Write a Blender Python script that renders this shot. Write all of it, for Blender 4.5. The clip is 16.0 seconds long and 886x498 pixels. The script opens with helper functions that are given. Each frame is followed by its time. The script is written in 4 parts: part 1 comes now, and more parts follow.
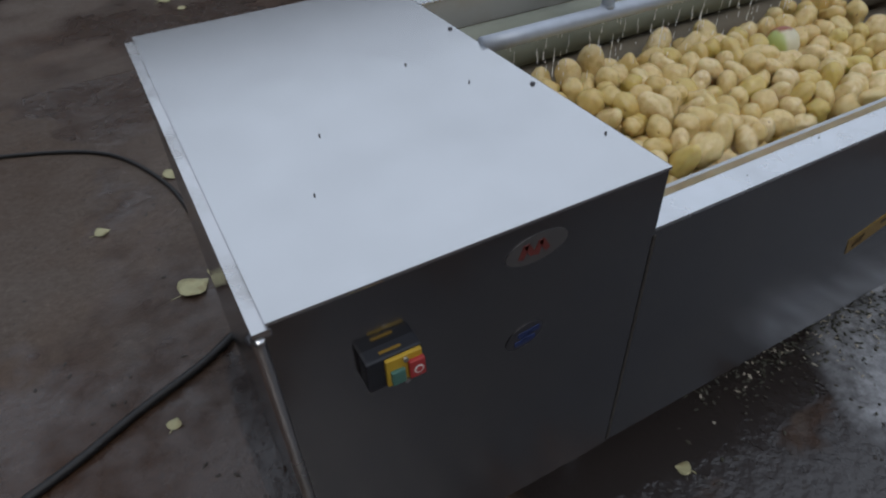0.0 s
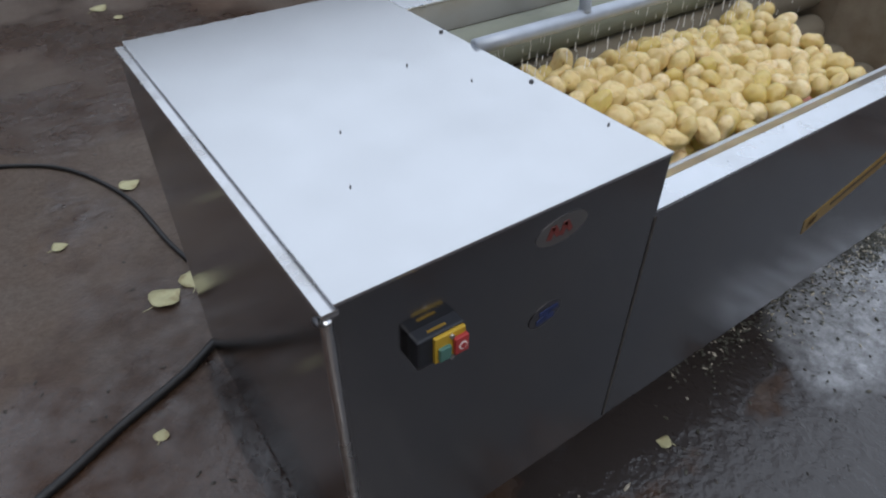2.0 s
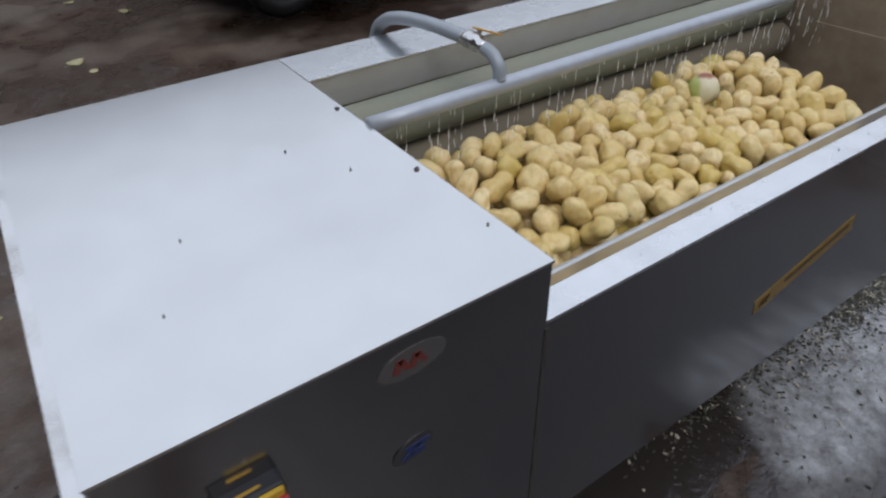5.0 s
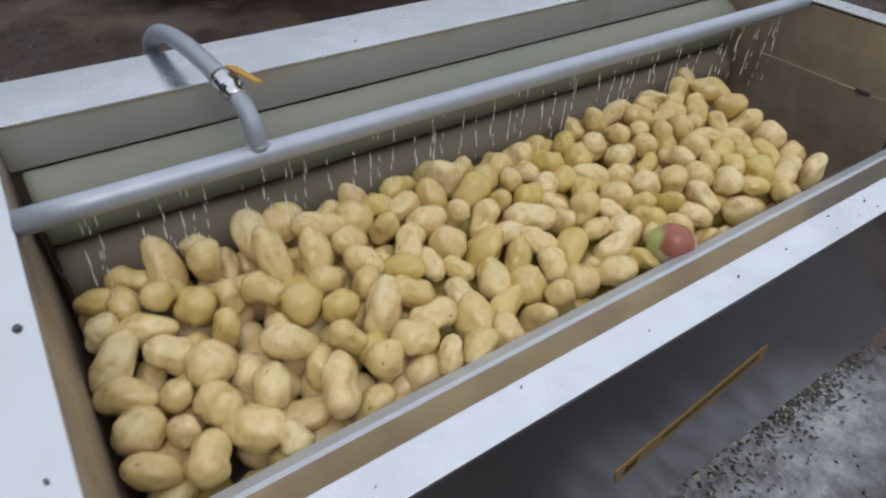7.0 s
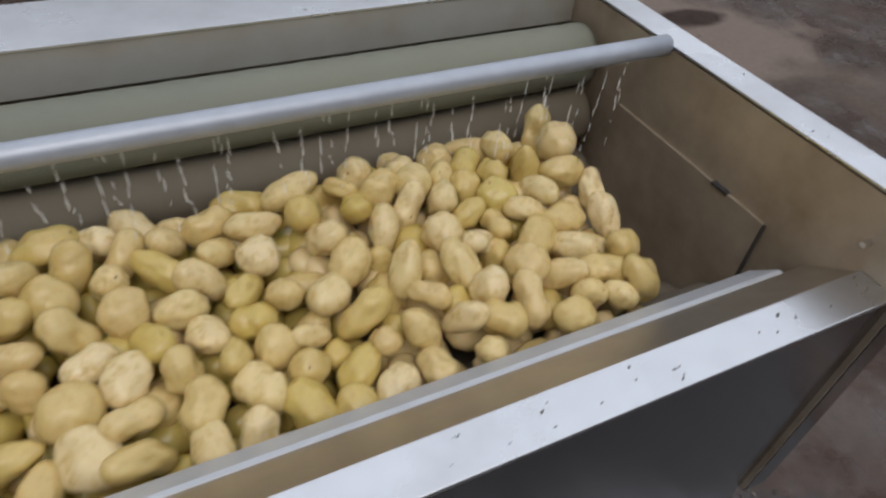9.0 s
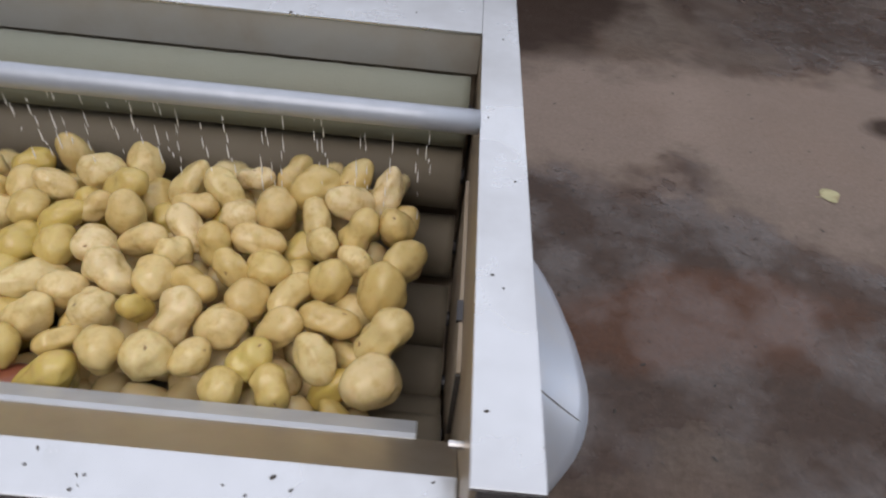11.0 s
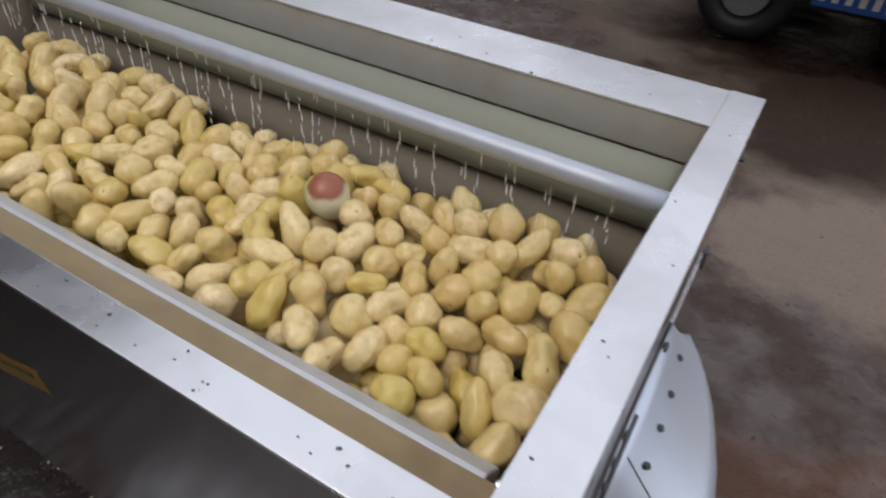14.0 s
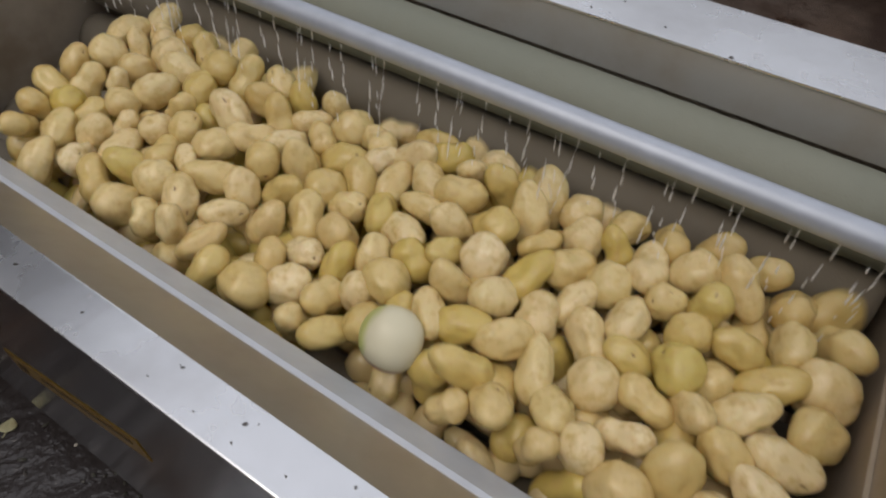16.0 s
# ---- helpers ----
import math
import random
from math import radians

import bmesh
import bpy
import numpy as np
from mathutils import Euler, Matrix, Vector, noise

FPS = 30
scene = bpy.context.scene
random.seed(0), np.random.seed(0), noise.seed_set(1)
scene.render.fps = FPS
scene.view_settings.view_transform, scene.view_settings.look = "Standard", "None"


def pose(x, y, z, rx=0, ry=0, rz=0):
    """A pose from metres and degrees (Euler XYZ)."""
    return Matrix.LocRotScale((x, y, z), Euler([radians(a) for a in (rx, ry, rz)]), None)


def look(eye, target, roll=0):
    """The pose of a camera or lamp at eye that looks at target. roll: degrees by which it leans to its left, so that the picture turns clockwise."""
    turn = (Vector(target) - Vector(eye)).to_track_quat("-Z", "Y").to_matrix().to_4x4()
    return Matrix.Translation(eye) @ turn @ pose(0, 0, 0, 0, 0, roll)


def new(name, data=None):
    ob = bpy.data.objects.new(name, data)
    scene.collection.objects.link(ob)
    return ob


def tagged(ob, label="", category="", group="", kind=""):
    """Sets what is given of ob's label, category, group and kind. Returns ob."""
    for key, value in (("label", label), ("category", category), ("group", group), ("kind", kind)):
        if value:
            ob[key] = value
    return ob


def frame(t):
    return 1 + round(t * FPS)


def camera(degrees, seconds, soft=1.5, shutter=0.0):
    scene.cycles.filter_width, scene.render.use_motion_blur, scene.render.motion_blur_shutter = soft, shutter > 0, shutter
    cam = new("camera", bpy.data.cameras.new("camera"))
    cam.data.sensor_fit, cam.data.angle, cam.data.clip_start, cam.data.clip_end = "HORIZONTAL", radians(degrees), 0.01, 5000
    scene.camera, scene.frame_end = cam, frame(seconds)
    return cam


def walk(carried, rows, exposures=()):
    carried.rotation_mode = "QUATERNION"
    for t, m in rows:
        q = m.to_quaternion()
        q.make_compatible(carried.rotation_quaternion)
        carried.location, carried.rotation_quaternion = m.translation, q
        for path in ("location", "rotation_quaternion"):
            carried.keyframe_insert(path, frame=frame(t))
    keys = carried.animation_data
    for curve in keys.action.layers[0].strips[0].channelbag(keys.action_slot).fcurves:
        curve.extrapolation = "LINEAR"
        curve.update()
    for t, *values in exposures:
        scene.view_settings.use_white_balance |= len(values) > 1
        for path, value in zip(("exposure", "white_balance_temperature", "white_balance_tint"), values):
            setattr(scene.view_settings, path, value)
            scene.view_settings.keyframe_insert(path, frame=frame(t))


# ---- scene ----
cam = camera(69.7, 16.0, 2.1, 0.4)
PATH = [
    (0, (-0.554, -0.453, 1.287), (0.149, 0.901, -0.006), -2.4),
    (0.5, (-0.611, -0.458, 1.292), (0.211, 0.855, 0.027), -0.4),
    (1, (-0.646, -0.443, 1.294), (0.314, 0.814, 0.069), 1.7),
    (1.5, (-0.668, -0.441, 1.292), (0.278, 0.783, 0.025), 0.8),
    (2, (-0.686, -0.436, 1.295), (0.204, 0.825, 0.023), 0.3),
    (2.5, (-0.685, -0.437, 1.29), (0.288, 0.762, 0.018), 1.9),
    (3, (-0.698, -0.436, 1.293), (0.227, 0.784, 0.007), 0.4),
    (3.2, (-0.7, -0.43, 1.292), (0.225, 0.793, 0.008), 0.1),
    (5.3, (-0.352, -0.419, 1.31), (0.515, 0.932, 0.117), -1.4),
    (5.5, (-0.303, -0.419, 1.306), (0.564, 0.927, 0.108), -0.6),
    (6, (-0.202, -0.394, 1.284), (0.693, 0.933, 0.084), 0.1),
    (6.5, (-0.05, -0.306, 1.271), (0.873, 0.977, 0.046), 2.4),
    (7, (0.07, -0.249, 1.269), (0.965, 1.009, -0.002), 2.2),
    (7.5, (0.217, -0.256, 1.272), (0.942, 1.081, -0.027), 1.6),
    (8, (0.413, -0.315, 1.293), (1.026, 1.043, -0.041), 3.1),
    (8.5, (0.585, -0.284, 1.241), (1.25, 1.019, -0.123), 3.0),
    (9, (0.769, -0.205, 1.248), (1.474, 1.067, -0.125), 5.6),
    (9.5, (0.908, -0.187, 1.258), (1.442, 1.098, -0.178), 5.3),
    (10, (1.092, -0.194, 1.263), (1.546, 1.157, -0.14), 6.5),
    (12.3, (1.634, -0.249, 1.249), (1.119, 1.159, -0.074), 6.6),
    (12.5, (1.635, -0.261, 1.252), (1.1, 1.166, -0.043), 7.4),
    (13, (1.627, -0.277, 1.252), (1.073, 1.156, -0.029), 8.4),
    (13.5, (1.599, -0.265, 1.252), (0.992, 1.175, 0.003), 7.4),
    (14, (1.539, -0.22, 1.247), (0.806, 1.162, 0.0), 4.7),
    (14.5, (1.46, -0.164, 1.243), (0.692, 1.13, -0.074), 2.4),
    (15, (1.416, -0.138, 1.236), (0.635, 1.138, -0.091), 1.6),
    (15.5, (1.354, -0.121, 1.223), (0.617, 1.109, -0.171), 2.3),
    (16, (1.269, -0.108, 1.229), (0.571, 1.086, -0.215), 4.3),
]
walk(cam, [(t, look(eye, target, roll)) for t, eye, target, roll in PATH],
     [(0, -0.38, 6400, 10), (0.4, -0.06, 6400, 10), (0.8, 0.0, 6380, 10), (1.5, 0.08, 6380, 10), (3.2, 0.27, 6420, 10), (5.5, 0.0, 6620, 12), (7.0, 0.02, 6620, 11), (8.5, 0.0, 6750, 12), (9.5, -0.12, 7000, 14), (10.0, -0.06, 7000, 15), (12.5, 0.17, 7000, 16), (14.5, 0.01, 7080, 16), (16.0, -0.25, 7220, 15)])

# ---- world, sun, exposure ----
world = bpy.data.worlds.new("overcast_sky")
scene.world = world
world.use_nodes = True
wn, wl = world.node_tree.nodes, world.node_tree.links
sky = wn.new("ShaderNodeTexSky")
sky.sky_type, sky.sun_disc = "NISHITA", False
sky.sun_elevation, sky.sun_rotation = radians(58), radians(200)
sky.air_density, sky.dust_density, sky.ozone_density = 1.0, 6.0, 1.5
wn["Background"].inputs["Strength"].default_value = 0.11
veil = wn.new("ShaderNodeMix")                      # thick even cloud over the clear sky
veil.data_type = "RGBA"
veil.inputs[0].default_value = 0.82
veil.inputs[7].default_value = (9.0, 9.9, 11.3, 1)
wl.new(sky.outputs[0], veil.inputs[6])
wl.new(veil.outputs[2], wn["Background"].inputs["Color"])
sun = new("sun", bpy.data.lights.new("sun", "SUN"))
sun.data.energy, sun.data.angle, sun.data.color = 0.55, radians(30), (1.0, 0.97, 0.93)
sun.matrix_basis = look((0, 0, 10), (0 + 10 * math.cos(radians(58)) / math.sin(radians(58)) * math.sin(radians(20)),
                                     10 * math.cos(radians(58)) / math.sin(radians(58)) * math.cos(radians(20)), 0))


# ---- materials ----
def mat(name, base, rough=0.5, metal=0.0, spread=0.0, grain=30.0, stain=None, stain_scale=3.0, stain_at=0.55, stain_soft=0.15,
        bump=0.0, bump_scale=200.0, by_object=0.0, stretch=(1, 1, 1), stain_rough=None, coat=0.0, tone=None):
    m = bpy.data.materials.new(name)
    m.use_nodes = True
    n, l = m.node_tree.nodes, m.node_tree.links
    p = n["Principled BSDF"]
    p.inputs["Roughness"].default_value, p.inputs["Metallic"].default_value = rough, metal
    p.inputs["Coat Weight"].default_value = coat
    p.inputs["Coat Roughness"].default_value = 0.12
    tc = n.new("ShaderNodeTexCoord")
    mp = n.new("ShaderNodeMapping")
    mp.inputs["Scale"].default_value = stretch
    l.new(tc.outputs["Object"], mp.inputs[0])
    col = n.new("ShaderNodeRGB")
    col.outputs[0].default_value = (*base, 1)
    out = col.outputs[0]
    fine = n.new("ShaderNodeTexNoise")
    fine.inputs["Scale"].default_value, fine.inputs["Detail"].default_value = grain, 6
    l.new(mp.outputs[0], fine.inputs["Vector"])
    if spread:
        mr = n.new("ShaderNodeMapRange")
        mr.inputs[3].default_value, mr.inputs[4].default_value = 1 - spread, 1 + spread
        l.new(fine.outputs[0], mr.inputs[0])
        mx = n.new("ShaderNodeMix")
        mx.data_type, mx.blend_type = "RGBA", "MULTIPLY"
        mx.inputs[0].default_value = 1
        l.new(out, mx.inputs[6])
        l.new(mr.outputs[0], mx.inputs[7])
        out = mx.outputs[2]
    if by_object and tone:
        oi = n.new("ShaderNodeObjectInfo")
        rp = n.new("ShaderNodeValToRGB")
        e = rp.color_ramp.elements
        e[0].color, e[1].color = (*tone[0], 1), (*tone[-1], 1)
        for k, c in enumerate(tone[1:-1]):
            e.new((k + 1) / (len(tone) - 1)).color = (*c, 1)
        l.new(oi.outputs["Random"], rp.inputs[0])
        mx = n.new("ShaderNodeMix")
        mx.data_type = "RGBA"
        mx.inputs[0].default_value = by_object
        l.new(out, mx.inputs[6])
        l.new(rp.outputs[0], mx.inputs[7])
        out = mx.outputs[2]
    mask = None
    if stain:
        big = n.new("ShaderNodeTexNoise")
        big.inputs["Scale"].default_value, big.inputs["Detail"].default_value, big.inputs["Roughness"].default_value = stain_scale, 5, 0.6
        l.new(mp.outputs[0], big.inputs["Vector"])
        mask = n.new("ShaderNodeMapRange")
        mask.inputs[1].default_value, mask.inputs[2].default_value = stain_at - stain_soft, stain_at + stain_soft
        l.new(big.outputs[0], mask.inputs[0])
        mx = n.new("ShaderNodeMix")
        mx.data_type = "RGBA"
        l.new(mask.outputs[0], mx.inputs[0])
        l.new(out, mx.inputs[6])
        mx.inputs[7].default_value = (*stain, 1)
        out = mx.outputs[2]
    l.new(out, p.inputs["Base Color"])
    if stain_rough is not None and mask:
        mr = n.new("ShaderNodeMapRange")
        mr.inputs[3].default_value, mr.inputs[4].default_value = rough, stain_rough
        l.new(mask.outputs[0], mr.inputs[0])
        l.new(mr.outputs[0], p.inputs["Roughness"])
    if bump:
        bn = n.new("ShaderNodeTexNoise")
        bn.inputs["Scale"].default_value, bn.inputs["Detail"].default_value = bump_scale, 4
        l.new(mp.outputs[0], bn.inputs["Vector"])
        bp = n.new("ShaderNodeBump")
        bp.inputs["Strength"].default_value, bp.inputs["Distance"].default_value = bump, 0.01
        l.new(bn.outputs[0], bp.inputs["Height"])
        l.new(bp.outputs[0], p.inputs["Normal"])
    return m


STEEL_TOP = mat("brushed_steel_lid", (0.70, 0.71, 0.72), 0.18, 1, 0.05, 8, (0.60, 0.605, 0.615), 3.2, 0.60, 0.30, 0.015, 5.0, stain_rough=0.29)
STEEL_RIM = mat("scuffed_steel_rim", (0.72, 0.74, 0.765), 0.25, 1, 0.08, 26, (0.58, 0.59, 0.60), 6.0, 0.60, 0.18, 0.04, 22.0, stain_rough=0.42)
STEEL = mat("brushed_steel", (0.68, 0.68, 0.69), 0.19, 1, 0.06, 60, (0.48, 0.47, 0.455), 8.0, 0.60, 0.12, 0.05, 14.0, stain_rough=0.4)
# upright sheets: the dim reflection of the floor is darkened into the base colour
STEEL_SIDE = mat("polished_steel_darkened", (0.225, 0.225, 0.238), 0.15, 1, 0.05, 20, (0.26, 0.25, 0.245), 3.0, 0.6, 0.2, 0.01, 4.0, stain_rough=0.2)
STEEL_IN = mat("stained_wet_steel", (0.49, 0.42, 0.33), 0.42, 0.45, 0.12, 12, (0.31, 0.24, 0.17), 5.0, 0.5, 0.15, 0.05, 30.0, stain_rough=0.5)
# inner slope: brown of the mirrored potatoes is partly tinted into the steel
STEEL_SLOPE = mat("potato_tinted_steel", (0.50, 0.465, 0.41), 0.30, 0.9, 0.10, 14, (0.40, 0.345, 0.28), 6.0, 0.55, 0.15, 0.03, 20.0, stain_rough=0.42)
STEEL_WALL = mat("grey_wet_steel", (0.42, 0.42, 0.395), 0.38, 0.3, 0.1, 12, (0.33, 0.29, 0.23), 6.0, 0.6, 0.15, 0.05, 30.0, stain_rough=0.5)
STEEL_OUT = mat("scratched_steel_sheet", (0.50, 0.49, 0.49), 0.22, 1, 0.16, 9, (0.36, 0.34, 0.335), 4.0, 0.55, 0.2, 0.06, 12.0, stain_rough=0.38, stretch=(6, 6, 0.7))
# chute steel: the reflected sky is put into the base as a pale blue
STEEL_CHUTE = mat("sky_tinted_steel", (0.66, 0.735, 0.84), 0.45, 0.55, 0.05, 12, (0.70, 0.72, 0.75), 7.0, 0.6, 0.15, 0.03, 6.0, stain_rough=0.4)
STEEL_PIPE = mat("galvanised_pipe", (0.42, 0.46, 0.52), 0.46, 0.45, 0.14, 40, bump=0.05, bump_scale=60)
LIP = mat("worn_grey_lip", (0.50, 0.53, 0.565), 0.45, 0.25, 0.13, 30, bump=0.04, bump_scale=50)
BRUSH = mat("nylon_brush", (0.195, 0.21, 0.168), 0.7, 0, 0.12, 9, (0.21, 0.215, 0.165), 3.0, 0.55, 0.2, 0.2, 420)
BRUSH_DIRTY = mat("nylon_brush_dirty", (0.18, 0.157, 0.117), 0.75, 0, 0.18, 9, (0.15, 0.125, 0.09), 3.0, 0.55, 0.2, 0.2, 420)
BLACK = mat("black_plastic", (0.014, 0.016, 0.021), 0.4, 0, 0.1, 60)
RUBBER = mat("black_rubber", (0.012, 0.012, 0.013), 0.5, 0, 0.15, 80, bump=0.1, bump_scale=120)
YELLOW = mat("yellow_plastic", (0.50, 0.32, 0.03), 0.4, 0, 0.05, 60)
GREEN = mat("green_button", (0.07, 0.17, 0.14), 0.35)
RED = mat("red_button", (0.36, 0.035, 0.035), 0.35)
WHITE_PRINT = mat("white_print", (0.75, 0.75, 0.72), 0.5)
STICKER = mat("pale_sticker", (0.14, 0.135, 0.135), 0.4, 0.5, 0.05, 30)
STICKER_FAINT = mat("faint_sticker", (0.10, 0.098, 0.105), 0.35, 0.7, 0.05, 30)
STICKER_RED = mat("red_print", (0.16, 0.035, 0.03), 0.45)
STICKER_BLUE = mat("blue_print", (0.025, 0.04, 0.13), 0.4)
WARN = mat("yellow_warning_tape", (0.42, 0.26, 0.05), 0.3, 0.8, 0.1, 40)
WARN_DARK = mat("warning_print", (0.06, 0.035, 0.01), 0.5)
ORANGE = mat("orange_lever", (0.55, 0.30, 0.06), 0.4, 0, 0.08, 50)
HOSE = mat("grey_hose", (0.31, 0.35, 0.40), 0.35, 0.1, 0.08, 60)
SCREW = mat("dark_screw", (0.12, 0.12, 0.13), 0.45, 0.8)
GRIME_SHADE = mat("dark_grime_shade", (0.05, 0.045, 0.04), 0.6)
LEAF = mat("dry_leaf", (0.40, 0.38, 0.22), 0.6, 0, 0.25, 60, (0.25, 0.2, 0.1), 25, 0.6, 0.1, 0.2, 150)
PEEL_DARK = mat("dark_peel", (0.05, 0.05, 0.035), 0.4, 0, 0.4, 20)
PEEL_PALE = mat("pale_peel", (0.40, 0.37, 0.30), 0.4, 0, 0.3, 20)
CAR_PAINT = mat("dark_car_paint", (0.010, 0.010, 0.012), 0.35, 0, 0.1, 20, coat=0.2)
PLATE_BLUE = mat("blue_plate", (0.02, 0.1, 0.36), 0.4)
RIM_GREY = mat("dull_wheel_rim", (0.20, 0.20, 0.19), 0.6, 0.3, 0.15, 20)
# plain and darkened colours for the walls added out of view
WALL = mat("unseen_wall_plain", (0.25, 0.23, 0.2), 0.85, 0, 0.15, 4, (0.18, 0.165, 0.14), 0.6, 0.5, 0.2, 0.2, 20)
WALL_DARK = mat("unseen_wall_dark", (0.085, 0.075, 0.068), 0.85, 0, 0.2, 4, (0.055, 0.048, 0.043), 0.6, 0.5, 0.2, 0.2, 20)
POTATO = mat("peeled_potato", (0.62, 0.48, 0.20), 0.27, 0, 0.18, 3.0, (0.53, 0.37, 0.13), 2.2, 0.62, 0.14, 0.08, 5, by_object=0.8, coat=0.18,
             tone=[(0.571, 0.423, 0.156), (0.729, 0.581, 0.290), (0.627, 0.470, 0.193), (0.784, 0.649, 0.399), (0.539, 0.403, 0.082), (0.672, 0.512, 0.238), (0.756, 0.614, 0.354), (0.604, 0.435, 0.177), (0.575, 0.461, 0.126)])
POTATO.node_tree.nodes["Principled BSDF"].inputs["Subsurface Weight"].default_value = 0.12
POTATO.node_tree.nodes["Principled BSDF"].inputs["Subsurface Radius"].default_value = (1.0, 0.45, 0.15)
POTATO.node_tree.nodes["Principled BSDF"].inputs["Subsurface Scale"].default_value = 0.006
EYE = mat("potato_eye", (0.24, 0.14, 0.055), 0.5, 0, 0.2, 60)


def water_material():
    m = bpy.data.materials.new("water_drops")
    m.use_nodes = True
    p = m.node_tree.nodes["Principled BSDF"]
    p.inputs["Base Color"].default_value = (0.93, 0.95, 0.95, 1)
    p.inputs["Roughness"].default_value, p.inputs["IOR"].default_value = 0.12, 1.33
    p.inputs["Transmission Weight"].default_value = 0.12
    return m


WATER = water_material()


def radish_material():
    """White root with a red shoulder and a green patch, by its own axes."""
    m = bpy.data.materials.new("radish_skin")
    m.use_nodes = True
    n, l = m.node_tree.nodes, m.node_tree.links
    tc, sx = n.new("ShaderNodeTexCoord"), n.new("ShaderNodeSeparateXYZ")
    l.new(tc.outputs["Object"], sx.inputs[0])
    last = None
    col = (0.64, 0.60, 0.43, 1)
    for axis, lo, hi, c in (("X", 0.024, 0.032, (0.31, 0.105, 0.06, 1)), ("Y", 0.024, 0.034, (0.42, 0.48, 0.16, 1))):
        nz = n.new("ShaderNodeTexNoise")
        nz.inputs["Scale"].default_value = 40
        l.new(tc.outputs["Object"], nz.inputs["Vector"])
        ad = n.new("ShaderNodeMath")
        ad.operation = "MULTIPLY_ADD"
        ad.inputs[1].default_value = 0.02
        l.new(nz.outputs[0], ad.inputs[0])
        l.new(sx.outputs[axis], ad.inputs[2])
        mr = n.new("ShaderNodeMapRange")
        mr.inputs[1].default_value, mr.inputs[2].default_value = lo, hi
        l.new(ad.outputs[0], mr.inputs[0])
        mx = n.new("ShaderNodeMix")
        mx.data_type = "RGBA"
        l.new(mr.outputs[0], mx.inputs[0])
        if last:
            l.new(last, mx.inputs[6])
        else:
            mx.inputs[6].default_value = col
        mx.inputs[7].default_value = c
        last = mx.outputs[2]
    p = n["Principled BSDF"]
    l.new(last, p.inputs["Base Color"])
    p.inputs["Roughness"].default_value = 0.3
    return m


RADISH = radish_material()


def floor_material():
    """Brown concrete, wet in broad patches and with standing water in front and to the sides of the machine. Shade
    under the car and at the machine's foot is painted in.
    """
    m = bpy.data.materials.new("wet_concrete")
    m.use_nodes = True
    n, l = m.node_tree.nodes, m.node_tree.links
    p = n["Principled BSDF"]
    p.inputs["Specular IOR Level"].default_value = 0.22
    tc = n.new("ShaderNodeTexCoord")

    def noise_tex(scale, detail=6, rough=0.6):
        k = n.new("ShaderNodeTexNoise")
        k.inputs["Scale"].default_value, k.inputs["Detail"].default_value, k.inputs["Roughness"].default_value = scale, detail, rough
        l.new(tc.outputs["Object"], k.inputs["Vector"])
        return k.outputs[0]

    def span(src, a, b, c=0.0, d=1.0):
        k = n.new("ShaderNodeMapRange")
        for i, v in enumerate((a, b, c, d)):
            k.inputs[i + 1].default_value = v
        l.new(src, k.inputs[0])
        return k.outputs[0]

    def blend(f, a, b, mode="MIX"):
        k = n.new("ShaderNodeMix")
        k.data_type, k.blend_type = "RGBA", mode
        for i, v in ((0, f), (6, a), (7, b)):
            if hasattr(v, "default_value"):
                l.new(v, k.inputs[i])
            else:
                k.inputs[i].default_value = v
        return k.outputs[2]

    def maths(op, a, b):
        k = n.new("ShaderNodeMath")
        k.operation = op
        for i, v in enumerate((a, b)):
            if hasattr(v, "default_value"):
                l.new(v, k.inputs[i])
            else:
                k.inputs[i].default_value = v
        return k.outputs[0]

    def pool(x, y, rx, ry, turn=0, soft=0.0):
        """1 inside a ragged oval, 0 outside."""
        mp = n.new("ShaderNodeMapping")
        mp.vector_type = "TEXTURE"
        mp.inputs["Location"].default_value = (x, y, 0)
        mp.inputs["Rotation"].default_value = (0, 0, radians(turn))
        mp.inputs["Scale"].default_value = (rx, ry, 1)
        l.new(tc.outputs["Object"], mp.inputs[0])
        ln = n.new("ShaderNodeVectorMath")
        ln.operation = "LENGTH"
        l.new(mp.outputs[0], ln.inputs[0])
        edge = maths("ADD", ln.outputs["Value"], span(noise_tex(2.6, 5), 0.25, 0.75, -0.45, 0.45))
        return span(edge, 1.06 + soft, 0.90 - soft)

    dry = blend(span(noise_tex(1.1), 0.35, 0.65), (0.170, 0.140, 0.120, 1), (0.120, 0.088, 0.068, 1))
    dry = blend(span(noise_tex(38, 8, 0.7), 0.3, 0.7), dry, blend(1.0, dry, (0.62, 0.6, 0.58, 1), "MULTIPLY"))
    dry = blend(maths("MULTIPLY", span(noise_tex(0.8, 4), 0.5, 0.7), 0.55), dry, (0.17, 0.10, 0.062, 1))
    wet_all = span(noise_tex(0.55, 5), 0.42, 0.50)
    wet = wet_all
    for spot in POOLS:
        wet = maths("MAXIMUM", wet, pool(*spot))
    for spot in DRY:
        wet = maths("MULTIPLY", wet, maths("SUBTRACT", 1.0, pool(*spot)))
    for spots, tint, share in ((PALE, (0.27, 0.215, 0.182, 1), 0.75), (RUST, (0.19, 0.095, 0.05, 1), 0.75), (SOAKED_SHADED, (0.034, 0.020, 0.014, 1), 0.94)):
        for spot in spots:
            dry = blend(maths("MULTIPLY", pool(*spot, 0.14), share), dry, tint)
    dry = blend(span(noise_tex(70, 8, 0.75), 0.35, 0.65), dry, blend(1.0, dry, (0.75, 0.74, 0.73, 1), "MULTIPLY"))
    col = blend(wet, dry, blend(1.0, dry, (0.50, 0.41, 0.37, 1), "MULTIPLY"))
    water = None
